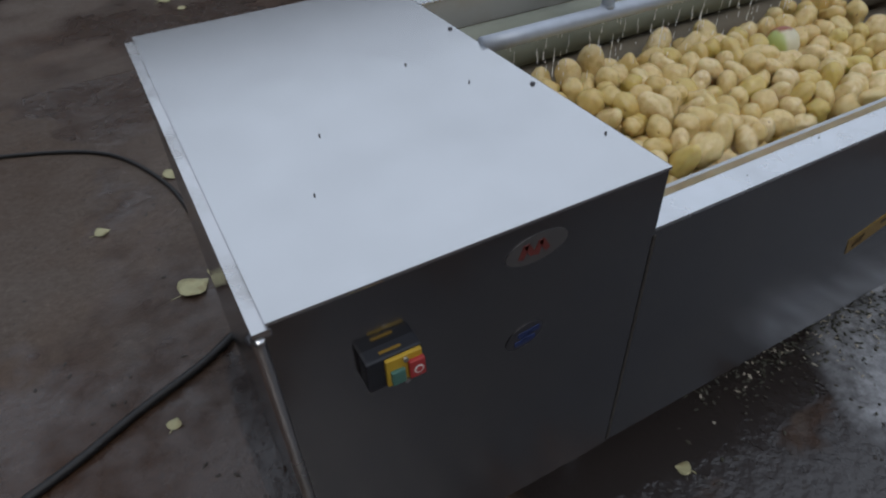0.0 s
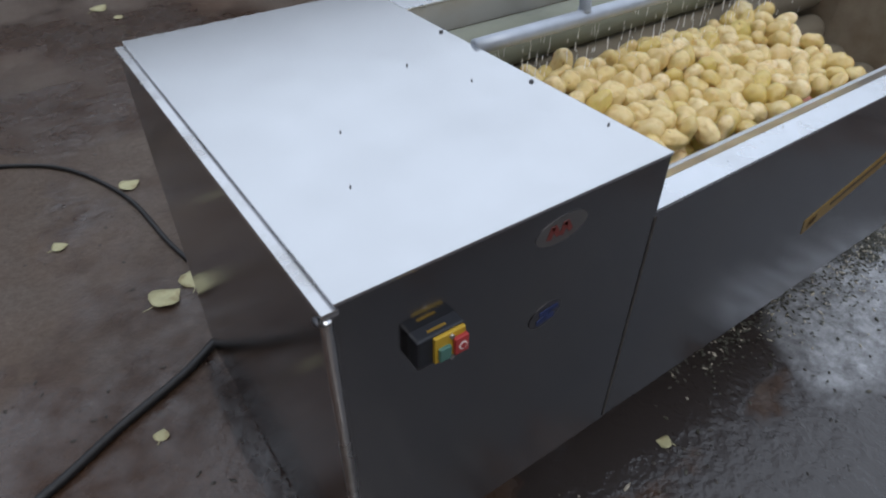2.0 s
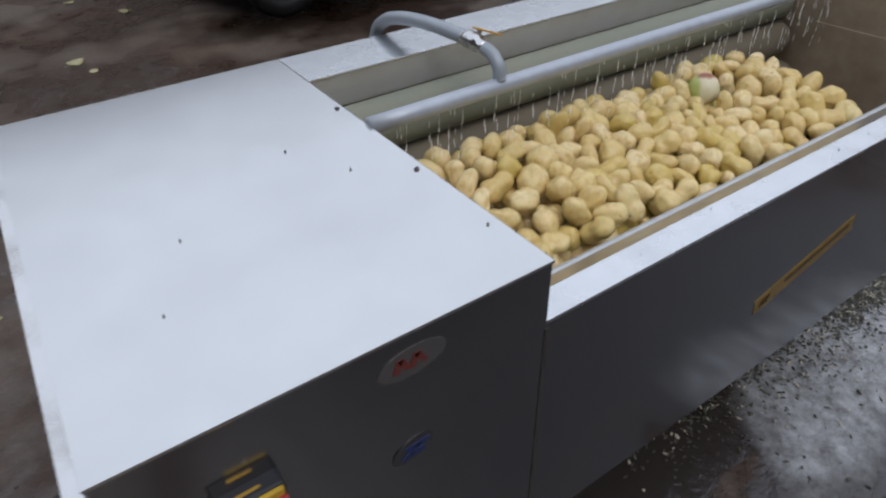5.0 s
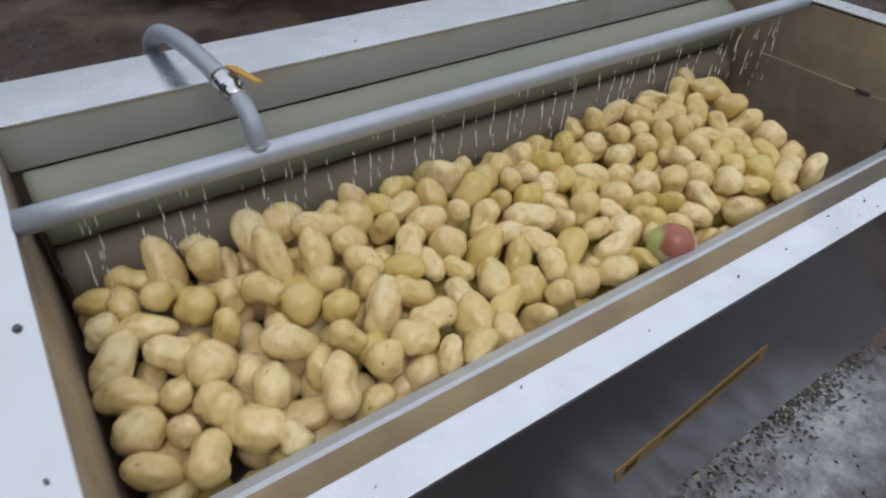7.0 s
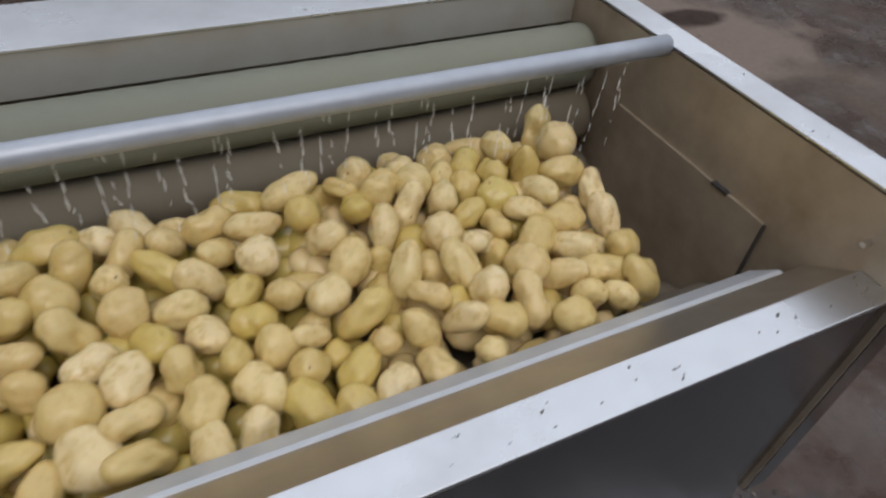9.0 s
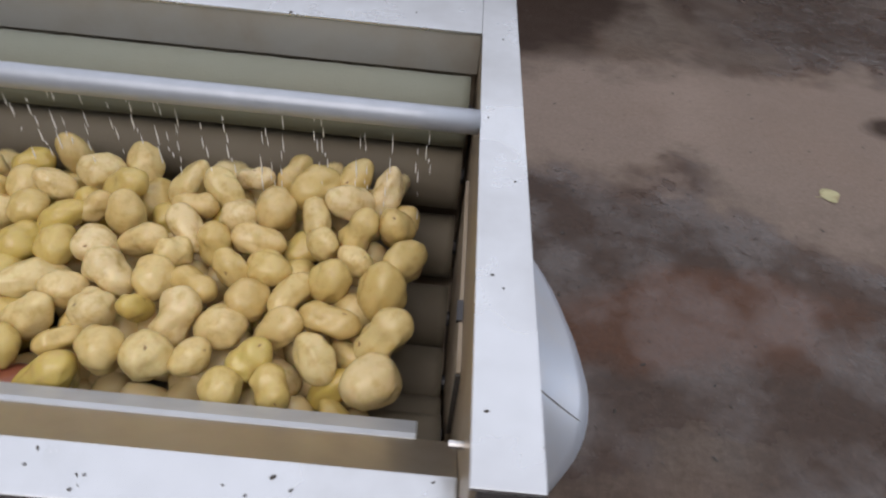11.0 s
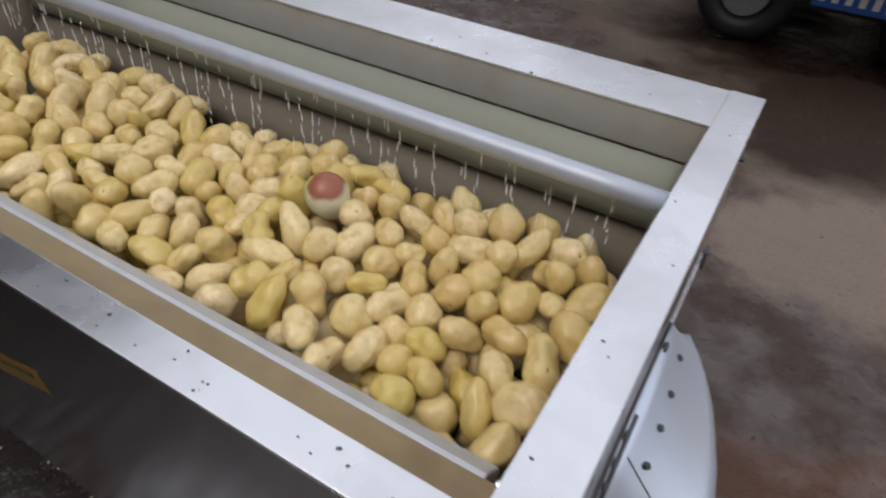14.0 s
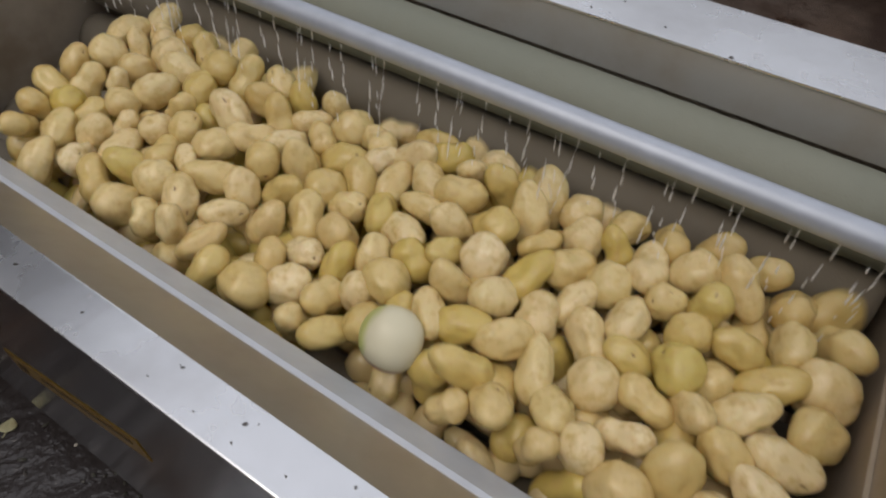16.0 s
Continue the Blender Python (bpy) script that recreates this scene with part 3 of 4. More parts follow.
def end_panel():
    bm = bmesh.new()
    outline = [(-0.008, H - 0.006), (-0.008, 0.30), (0.03, 0.27), (W - 0.03, 0.27), (W, 0.30), (W, H - 0.006)]
    sheet(bm, outline, XI, XI + 0.004)
    end = part("end_panel", bm, STEEL_IN, machine, "stained steel end panel")
    part("end_rim", slab(bmesh.new(), XI - 0.001, LE, -0.010, W + 0.002, H - 0.003, H + 0.001, 0.0012), STEEL_RIM, end, "bright end rim")
    bm = slab(bmesh.new(), XI + 0.004, LE - 0.001, -0.010, -0.006, 0.295, H - 0.003)
    part("end_flange", bm, STEEL_SIDE, end)
    for x, y, w in ((0.010, 0.05, 0.0022), (0.024, 0.175, 0.0012), (0.014, 0.19, 0.002), (0.038, 0.33, 0.0014), (0.009, 0.45, 0.0014), (0.029, 0.66, 0.0016)):
        part("rim_speck", disc(bmesh.new(), pose(XI + x, y, H + 0.0012) @ Matrix.Diagonal((1.5, 0.9, 1, 1)), w * 0.6, 0.001, 7), GRIME_SHADE, end)
    bm = slab(bmesh.new(), XI + 0.004, LE - 0.001, W - 0.002, W + 0.002, 0.295, H - 0.003)
    part("end_flange", bm, STEEL_SIDE, end)
    part("outer_sheet", slab(bmesh.new(), LE - 0.005, LE - 0.001, -0.006, W - 0.002, 0.30, H - 0.003), STEEL_OUT, end, "dull scratched outer sheet")
    # sliding discharge door seen inside
    bm = slab(bmesh.new(), XI - 0.0050, XI - 0.0005, 0.178, 0.50, 0.43, 0.716)
    door = part("discharge_door", bm, STEEL_IN, end, "brown-stained discharge door plate")
    # solid dark strip drawn for the shade in the gap at the door's edge
    part("door_gap_shade", slab(bmesh.new(), XI - 0.0058, XI - 0.0006, 0.1745, 0.1778, 0.60, 0.714), GRIME_SHADE, door, "dark strip painted as gap shade beside the door plate")
    part("door_clip", slab(bmesh.new(), XI - 0.008, XI - 0.001, 0.245, 0.275, 0.714, 0.719), SCREW, door)
    part("wall_screw", disc(bmesh.new(), pose(XI - 0.006, 0.057, 0.787, 0, 90), 0.004, 0.014, 10), STEEL, end)
    for y, z in ((0.052, 0.793), (0.70, 0.806)):
        part("end_bolt", disc(bmesh.new(), pose(LE + 0.002, y, z, 0, 90), 0.006, 0.007, 6), SCREW, end, "hexagon bolt")
    # outlet chute: a bowed flap hinged on the outer sheet, falling outwards
    def chute_at(s, u):
        keys = [0, 0.1, 0.25, 0.4, 0.6, 0.8, 1.0]
        top_y = np.interp(s, keys, (0.185, 0.225, 0.255, 0.33, 0.42, 0.50, 0.58))
        top_z = np.interp(s, keys, (0.515, 0.565, 0.635, 0.655, 0.655, 0.635, 0.565))
        lip_y = np.interp(s, keys, (0.190, 0.215, 0.240, 0.315, 0.41, 0.52, 0.615))
        lip_x = np.interp(s, keys, (1.605, 1.642, 1.657, 1.650, 1.630, 1.596, 1.545))
        lip_z = np.interp(s, keys, (0.420, 0.460, 0.545, 0.553, 0.555, 0.55, 0.54))
        return Vector((LE + 0.002 + (lip_x - LE - 0.002) * u, top_y + (lip_y - top_y) * u, top_z + (lip_z - top_z) * u - 0.008 * math.sin(math.pi * u)))

    bm = bmesh.new()
    def smooth_at(s, u):
        return sum((chute_at(min(max(s + d, 0), 1), u) for d in (-0.1, -0.05, 0, 0.05, 0.1)), Vector()) / 5

    rows = [[bm.verts.new(smooth_at(i / 28, k / 8)) for k in range(9)] for i in range(29)]
    for a, b in zip(rows, rows[1:]):
        for k in range(8):
            bm.faces.new((a[k], b[k], b[k + 1], a[k + 1]))
    bmesh.ops.smooth_vert(bm, verts=[v for r in rows[1:-1] for v in r[1:-1]], factor=0.5, use_axis_x=True, use_axis_y=True, use_axis_z=True)
    bmesh.ops.solidify(bm, geom=list(bm.faces), thickness=0.003)
    chute = part("outlet_chute", bm, STEEL_CHUTE, end, "curved steel outlet chute with sky tint in its colour", True)
    for s in (0.10, 0.20, 0.30, 0.41, 0.53, 0.70):
        q = smooth_at(s, 0.27) + Vector((0.002, 0, 0.003))
        part("chute_bolt", disc(bmesh.new(), pose(q.x, q.y, q.z, 0, 38), 0.0048, 0.007, 6), SCREW, chute)
    for s in (0.17, 0.23, 0.30, 0.64):
        q = smooth_at(s, 0.0)
        bm = bmesh.new()
        bmesh.ops.create_icosphere(bm, subdivisions=2, radius=0.006, matrix=pose(q.x + 0.005, q.y, q.z) @ Matrix.Diagonal((0.7, 1.7, 1, 1)))
        part("hinge_knuckle", bm, SCREW, chute)
    part("hinge_pin", tube([tuple(smooth_at(s, 0.0) + Vector((0.006, 0, 0))) for s in (0.14, 0.2, 0.27, 0.36)], 0.003, 8, 4), SCREW, chute)
    part("fold_seam", tube([tuple(smooth_at(0.27 - 0.03 * u, 0.10 + 0.88 * u) + Vector((0.0015, 0, 0.002))) for u in (0, 0.33, 0.66, 1)], 0.0012, 6, 4), GRIME_SHADE, chute, "dark fold line")
    part("guide_strip", slab(bmesh.new(), LE - 0.001, LE + 0.004, 0.48, 0.66, 0.60, 0.655, 0.001), STEEL_OUT, end, "pale steel guide strip")
    part("strip_clip", slab(bmesh.new(), LE + 0.003, LE + 0.010, 0.645, 0.668, 0.635, 0.668, 0.002), SCREW, end)


end_panel()


def brush_roller(y, z, r, material, x0=0.02, x1=1.460):
    """A bristle roller: a close-set brush surface on a core with shaft ends."""
    rng = random.Random(int(y * 1000 + z * 77))
    bm = bmesh.new()
    n, seg = 110, 48
    rings = []
    for i in range(n + 1):
        x = (x1 - x0) * (i / n - 0.5)
        rings.append([bm.verts.new((x, math.cos(a) * q, math.sin(a) * q)) for a, q in ((2 * math.pi * (k + 0.5 * (i % 2)) / seg, r + rng.uniform(-0.0006, 0.0005)) for k in range(seg))])
    for a, b in zip(rings, rings[1:]):
        for k in range(seg):
            bm.faces.new((a[k], a[(k + 1) % seg], b[(k + 1) % seg], b[k]))
    bm.faces.new(rings[0][::-1])
    bm.faces.new(rings[-1])
    roller = part("brush_roller", bm, material, machine, "grey-green nylon brush roller", True, pose((x0 + x1) / 2, y, z))
    part("shaft", disc(bmesh.new(), pose(0, 0, 0, 0, 90), 0.012, x1 - x0 + 0.012, 12), SCREW, roller)
    return roller


ROLLERS = [(0.622, 0.749), (0.602, 0.645), (0.555, 0.535), (0.455, 0.47), (0.35, 0.445), (0.245, 0.47), (0.180, 0.53)]
rollers = [brush_roller(y, z, 0.052, BRUSH if k == 0 else BRUSH_DIRTY) for k, (y, z) in enumerate(ROLLERS)]


def spray_pipe():
    bm = tube([(0.004, 0.445, 0.846), (0.5, 0.445, 0.846), (1.0, 0.445, 0.846), (XI - 0.001, 0.445, 0.846)], 0.0150, 20, 4)
    pipe = part("spray_pipe", bm, STEEL_PIPE, machine, "grey galvanised spray pipe", True)
    part("weld_bead", tube([(0.262, 0.445, 0.859), (0.276, 0.434, 0.862), (0.290, 0.445, 0.859), (0.276, 0.457, 0.862), (0.263, 0.447, 0.859)], 0.0030, 8, 5), STEEL_PIPE, pipe, smooth=True)
    bm = tube([(0.276, 0.444, 0.856), (0.276, 0.447, 0.880), (0.276, 0.465, 0.898), (0.276, 0.498, 0.906)], 0.0122, 14, 6)
    part("elbow", bm, HOSE, pipe, "bent grey elbow", True)
    bm = tube([(0.276, 0.488, 0.904), (0.276, 0.525, 0.908), (0.275, 0.560, 0.908)], lambda s: 0.0133 + (0.0035 if 0.25 < s < 0.75 else 0), 14, 8)
    valve = part("ball_valve", bm, STEEL, pipe, "steel ball valve", True)
    bm = slab(bmesh.new(), -0.0085, 0.0085, -0.036, 0.026, -0.002, 0.002, 0.0015)
    for v in bm.verts:
        v.co.z += 0.005 if v.co.y < -0.018 else 0
        v.co.x *= 0.75 if v.co.y < -0.03 else 1
    part("valve_lever", bm, ORANGE, valve, "worn orange valve lever", False, pose(0.290, 0.506, 0.926, 5, 22, 12))
    part("valve_stem", disc(bmesh.new(), pose(0.284, 0.522, 0.918, 10, 35), 0.005, 0.018, 10), STEEL, valve)
    bm = tube([(0.275, 0.552, 0.908), (0.273, 0.61, 0.908), (0.270, 0.68, 0.905), (0.265, 0.76, 0.896), (0.258, 0.82, 0.878), (0.252, 0.858, 0.84), (0.248, 0.870, 0.75), (0.24, 0.875, 0.55), (0.24, 0.88, 0.25), (0.22, 0.94, 0.05), (0.1, 1.2, 0.02), (-0.1, 1.5, 0.02)], 0.0138, 14, 7)
    part("supply_hose", bm, HOSE, pipe, "grey water hose over the rear rim", True)


spray_pipe()


def warning_tape():
    x0, z0, x1, z1 = 0.550, 0.478, 0.848, 0.556
    tilt = (z1 - z0) / (x1 - x0)
    tape = part("warning_label", bar(bmesh.new(), x0, z0, x1, z1, 0.040, -0.001), WARN, tank_front, "long narrow yellow warning sticker")
    part("print_bar", bar(bmesh.new(), x0 + 0.085, z0 + 0.085 * tilt + 0.006, x1 - 0.02, z1 - 0.02 * tilt + 0.006, 0.008, -0.002), WARN_DARK, tape)
    for d in (0.018, 0.027, 0.036):
        part("print_bar", bar(bmesh.new(), x0 + d, z0 + d * tilt - 0.011, x0 + d + 0.004, z0 + d * tilt + 0.009, 0.0035, -0.002), WARN_DARK, tape)


warning_tape()


# ---- potatoes ----
def potato_mesh(seed, fine=4):
    rng = random.Random(seed)
    bm = bmesh.new()
    bmesh.ops.create_icosphere(bm, subdivisions=fine, radius=1)
    long, flat = rng.choice([rng.uniform(1.1, 1.4), rng.uniform(1.3, 1.8), rng.uniform(1.4, 1.9)]), rng.uniform(0.84, 1.0)
    off = Vector((rng.uniform(0, 50), rng.uniform(0, 50), rng.uniform(0, 50)))
    bend, waist = rng.uniform(-0.16, 0.16), rng.choice([0, 0, 0.07, 0.13, 0.22])
    taper = rng.uniform(-0.16, 0.16)
    for v in bm.verts:
        p = v.co.copy()
        k = 1 + 0.20 * noise.noise(p * 1.2 + off) + 0.088 * noise.noise(p * 2.4 + off) + 0.016 * noise.noise(p * 5.5 + off)
        s = k * (1 + taper * p.x - waist * math.exp(-(p.x / 0.35) ** 2))
        v.co = Vector((p.x * long * (1 + 0.06 * noise.noise(p + off)), p.y * s, p.z * s * flat + bend * (p.x * p.x - 0.4)))
    # sunken eyes
    eyes = [Vector((rng.uniform(-1, 1), rng.uniform(-1, 1), rng.uniform(-1, 1))).normalized() for _ in range(rng.randint(4, 8))]
    dirs = [v.co.normalized() for v in bm.verts]
    dark = set()
    for e in eyes:
        for v, d in zip(bm.verts, dirs):
            g = (d - e).length
            if g < 0.24:
                v.co *= 1 - 0.15 * (1 - g / 0.24) ** 2
            if g < 0.075:
                dark.add(v.index)
    bm.verts.index_update()
    size = 1 / (long ** (1 / 3))
    bmesh.ops.scale(bm, vec=(size,) * 3, verts=bm.verts)
    me = mesh_of("potato", bm, [POTATO, EYE], True)
    return me, dark


POTATO_MESHES = []
for s in range(20):
    me, dark = potato_mesh(s + 1)
    for poly in me.polygons:
        if sum(v in dark for v in poly.vertices) >= 2:
            poly.material_index = 1
    POTATO_MESHES.append(me)

DEEP_MESHES = [potato_mesh(s + 1, 2)[0] for s in range(14)]

COUNT, STEP, STEPS = 268, 0.2, 81
XA, YA, YB = 0.038, 0.163, 0.520


def pile_top(x, y):
    """Height of the middles of the uppermost potatoes."""
    return 0.642 + 0.050 * np.clip((y - 0.15) / 0.30, 0, 1) + 0.012 * np.sin(5 * x + 1) + 0.009 * np.sin(17 * x + 9 * y) - 0.010 * np.clip((x - 1.30) / 0.08, 0, 1) - 0.018 * np.clip((0.30 - x) / 0.25, 0, 1)


# the odd vegetable: seconds, x, y, z
ROOT_ROWS = [(0, .775, .405, .69, -45), (0.5, .73, .335, .69, -62), (1, .682, .262, .687, -85), (1.5, .70, .192, .67, -85), (2.1, .72, .17, .62, -100), (3, .80, .30, .55, -120), (4, .87, .48, .60, -80),
             (4.8, .88, .44, .69, -50), (5.5, .877, .376, .695, -85), (6, .834, .335, .69, -110), (6.5, .835, .222, .68, -125), (7, .791, .168, .67, -120), (7.5, .80, .17, .60, -100), (8.3, .86, .36, .56, -50),
             (8.9, .90, .46, .60, -10), (9.5, .929, .341, .695, 0), (10, .961, .248, .688, 0), (10.6, .97, .175, .66, -20), (11.2, .98, .17, .58, -50), (12.2, 1.0, .42, .56, -70), (12.9, 1.01, .50, .63, -75),
             (13.5, 1.019, .459, .69, -75), (14, 1.008, .396, .70, -100), (14.5, 1.025, .369, .692, -112), (15, 1.026, .323, .69, -125), (15.5, 1.04, .29, .692, -180), (16, 1.027, .212, .668, -255)]


def heap_ends(t, y):
    """How far the heap reaches to either side; it creeps along the tank towards the outlet."""
    back = np.clip((y - 0.15) / 0.36, 0, 1)
    left = np.interp(t, (0, 10, 12.5, 14, 15, 16), (XA, XA, 0.09, 0.15, 0.17, 0.27)) + (1 - back) * np.interp(t, (12.5, 15, 16), (0, 0.06, 0.13))
    right = np.interp(t, (0, 1, 2, 3, 5.5, 6.5, 7.5, 8.5, 10, 12.5), (0.98, 0.975, 0.95, 0.925, 1.115, 1.205, 1.19, 1.265, 1.345, 1.41)) + 0.045 * back
    return left, np.minimum(right, 1.432)


def tumble():
    """The potatoes turn over: along the top from the rear to the front, down, and back underneath. Spheres that push each other apart."""
    g = np.random.default_rng(4)
    r = g.triangular(0.0190, 0.0258, 0.0315, COUNT)
    p = np.stack([g.uniform(XA, 1.0, COUNT), g.uniform(YA, YB, COUNT), np.zeros(COUNT)], 1)
    low = g.random(COUNT) < 0.14                   # under way back beneath
    depth = np.where(g.random(COUNT) < 0.76, 0.0, 0.034)
    out = np.zeros((STEPS, COUNT, 3))
    rows = np.array(ROOT_ROWS)
    settle = 40
    for s in range(-settle, STEPS):
        t = max(s, 0) * STEP
        root = np.array([np.interp(t, rows[:, 0], rows[:, k]) for k in (1, 2, 3)])
        was_l, was_r = heap_ends(max(t - STEP, 0), p[:, 1])
        now_l, now_r = heap_ends(t, p[:, 1])
        p[:, 0] = now_l + (p[:, 0] - was_l) * (now_r - now_l) / (was_r - was_l)
        lift = 0.03 * max(0.0, 1.25 - float(np.mean(now_r - now_l)))
        sub = 4
        for _ in range(sub):
            dt = (STEP if s >= 0 else 0.06) / sub
            p[:, 1] += np.where(low, 0.85, -0.125) * dt
            p[:, 0] += g.normal(0, 0.010, COUNT) * dt ** 0.5 * 1.2
            low = np.where(p[:, 1] < YA + 0.004, True, np.where(p[:, 1] > YB - 0.01, False, low))
            aim = np.where(low, 0.560, pile_top(p[:, 0], p[:, 1]) + lift - depth)
            p[:, 2] += (aim - p[:, 2]) * min(1, dt * 9)
            for _ in range(3):
                d = p[:, None] - p[None]
                q = np.sqrt((d ** 2).sum(-1)) + 1e-6
                over = np.clip(0.93 * (r[:, None] + r[None]) - q, 0, None)
                np.fill_diagonal(over, 0)
                p += np.clip(0.36 * ((over / q)[..., None] * d).sum(1), -0.012, 0.012) * (1.0, 1.0, 0.55)
                e = p - root
                k = np.sqrt((e ** 2).sum(-1)) + 1e-6
                p += 0.5 * (np.clip(r + 0.028 - k, 0, None) / k)[:, None] * e
                lo, hi = heap_ends(t, p[:, 1])
                p[:, 0], p[:, 1] = np.clip(p[:, 0], lo, hi), np.clip(p[:, 1], YA, YB)
                p[:, 2] = np.clip(p[:, 2], 0.545, pile_top(p[:, 0], p[:, 1]) + lift + 0.014)
        if s >= 0:
            out[s] = p
    return r, out, g


RADII, TRACKS, GEN = tumble()
potatoes = []
for i in range(COUNT):
    ob = new("potato", POTATO_MESHES[i % len(POTATO_MESHES)])
    ob.scale = (RADII[i] * 1.05,) * 3
    tagged(ob, "pale yellow peeled wet potato tumbling in the washer", "potato", "potatoes in the washer")
    potatoes.append(ob)


def under_layer(x0, x1, columns, seed):
    """Potatoes that lie deeper and only show in the gaps, joined."""
    rng = random.Random(seed)
    bm = bmesh.new()
    for i in range(9):
        for k in range(columns):
            tmp = DEEP_MESHES[rng.randrange(len(DEEP_MESHES))]
            x, y = x0 + (x1 - x0) * (k + rng.uniform(0.2, 0.8)) / columns, 0.165 + 0.34 * (i + rng.uniform(0.2, 0.8)) / 9
            m = pose(x, y, float(pile_top(x, y)) - 0.060, rng.uniform(0, 360), rng.uniform(0, 360), rng.uniform(0, 360)) @ Matrix.Scale(rng.uniform(0.026, 0.033), 4)
            start = len(bm.verts)
            bm.from_mesh(tmp)
            bm.verts.ensure_lookup_table()
            bmesh.ops.transform(bm, matrix=m, verts=bm.verts[start:])
    me = mesh_of("potato_heap", bm, [POTATO, EYE], True)
    return tagged(new("potato_heap", me), "deeper layer of pale peeled potatoes", "potatoes", kind="stuff")


under_layer(0.38, 0.93, 13, 31)
outlet_heap = under_layer(0.93, 1.34, 9, 32)         # creeps towards the outlet
cabinet_heap = under_layer(0.12, 0.40, 6, 33)        # follows it away from the cabinet


def odd_root():
    bm = bmesh.new()
    bmesh.ops.create_icosphere(bm, subdivisions=4, radius=0.0360)
    for v in bm.verts:
        v.co *= 1 + 0.05 * noise.noise(v.co * 40)
        v.co.z *= 0.92
        v.co.x *= 1.05
    return tagged(part("radish", bm, RADISH, None, "", True), "round white radish with red shoulder and green patch", "radish")


radish = odd_root()


# ---- water jets ----
def jet_mesh(seed):
    """Falling drops in loose strings, often two side by side, each tapered at the top."""
    rng = random.Random(seed)
    bm = bmesh.new()
    fat, end = rng.uniform(1.0, 1.5), -rng.uniform(0.06, 0.14)
    for strand in range(rng.choice([1, 1, 2])):
        lean, shift = rng.uniform(-0.11, 0.11), strand * rng.uniform(0.006, 0.011)
        z = 0.020 - rng.uniform(0, 0.025)
        while z > end:
            ln = rng.choice([rng.uniform(0.005, 0.010), rng.uniform(0.010, 0.018), rng.uniform(0.016, 0.032)])
            w = fat * rng.uniform(0.0007, 0.0013)
            drop = bmesh.ops.create_uvsphere(bm, u_segments=7, v_segments=6, radius=1)["verts"]
            cx, cy = rng.gauss(0, 0.0014) + lean * z + shift, rng.gauss(0, 0.0014)
            for v in drop:
                taper = 0.3 + 0.7 * (1 - (v.co.z + 1) / 2)
                v.co = Vector((v.co.x * w * taper + cx, v.co.y * w * taper + cy, v.co.z * ln / 2 + z - ln / 2))
            z -= ln * rng.uniform(0.7, 1.0) + rng.choice([rng.uniform(0.0, 0.003), rng.uniform(0.0, 0.006), rng.uniform(0.004, 0.014), rng.uniform(0.012, 0.026)])
    return mesh_of("water_jet", bm, WATER, True)


JETS = [jet_mesh(50 + k) for k in range(20)]
jets = []
for i in range(44):
    ob = new("water_jet", JETS[(i * 5) % 20])
    tagged(ob, "thin broken water jet falling from the spray pipe", "water jet", "water jets under the spray pipe", "stuff")
    jets.append((ob, 0.035 + 1.40 * (i + 0.5) / 44 + random.uniform(-0.012, 0.012), 0.452 + random.uniform(-0.010, 0.004), random.uniform(0, 1)))


# ---- things in the yard ----
def cable(points, r, label):
    return tagged(part("cable", tube(points, r, 10, 8), RUBBER, None, "", True), label, "cable")


cable([(-1.6, 2.45, 0.008), (-1.1, 2.28, 0.008), (-0.81, 2.15, 0.008), (-0.65, 1.99, 0.008), (-0.531, 1.69, 0.008), (-0.483, 1.33, 0.008), (-0.40, 1.05, 0.008), (-0.2, 0.9, 0.008)], 0.008, "thin black power cable curving over the ground")
cable([(-1.9, 0.36, 0.012), (-1.3, 0.53, 0.012), (-0.98, 0.638, 0.012), (-0.794, 0.728, 0.012), (-0.62, 0.80, 0.014), (-0.50, 0.87, 0.016), (-0.36, 0.93, 0.014), (0.1, 0.96, 0.012)], 0.0115, "thick black rubber cable running behind the cabinet")


def leaf(x, y, s, turn, seed, flat=1.0):
    rng = random.Random(seed)
    bm = bmesh.new()
    prof = [(0, 0.0), (0.06, 0.26), (0.2, 0.46), (0.38, 0.52), (0.6, 0.42), (0.82, 0.2), (1.0, 0.0)]
    rows = []
    for u, w in prof:
        row = []
        for k in (-1, -0.5, 0, 0.5, 1):
            row.append(bm.verts.new((u - 0.5, k * w * (1 + rng.uniform(-0.1, 0.1)), 0.05 + 0.10 * abs(k) * w + 0.06 * math.sin(u * 5 + seed) * flat + rng.uniform(0, 0.03))))
        rows.append(row)
    for a, b in zip(rows, rows[1:]):
        for k in range(4):
            bm.faces.new((a[k], a[k + 1], b[k + 1], b[k]))
    bmesh.ops.remove_doubles(bm, verts=bm.verts, dist=0.002)
    bmesh.ops.solidify(bm, geom=list(bm.faces), thickness=0.008)
    bmesh.ops.scale(bm, vec=(s,) * 3, verts=bm.verts)
    lf = part("leaf", bm, LEAF, None, "", True, pose(x, y, 0.0, 0, 0, turn))
    part("leaf_stalk", tube([(-0.5 * s, 0, 0.004), (-0.66 * s, 0.03 * s, 0.003), (-0.8 * s, 0.08 * s, 0.002)], 0.0012, 6, 4), LEAF, lf)
    return tagged(lf, "fallen dry yellow-green leaf on the wet ground", "leaf", "fallen leaves")


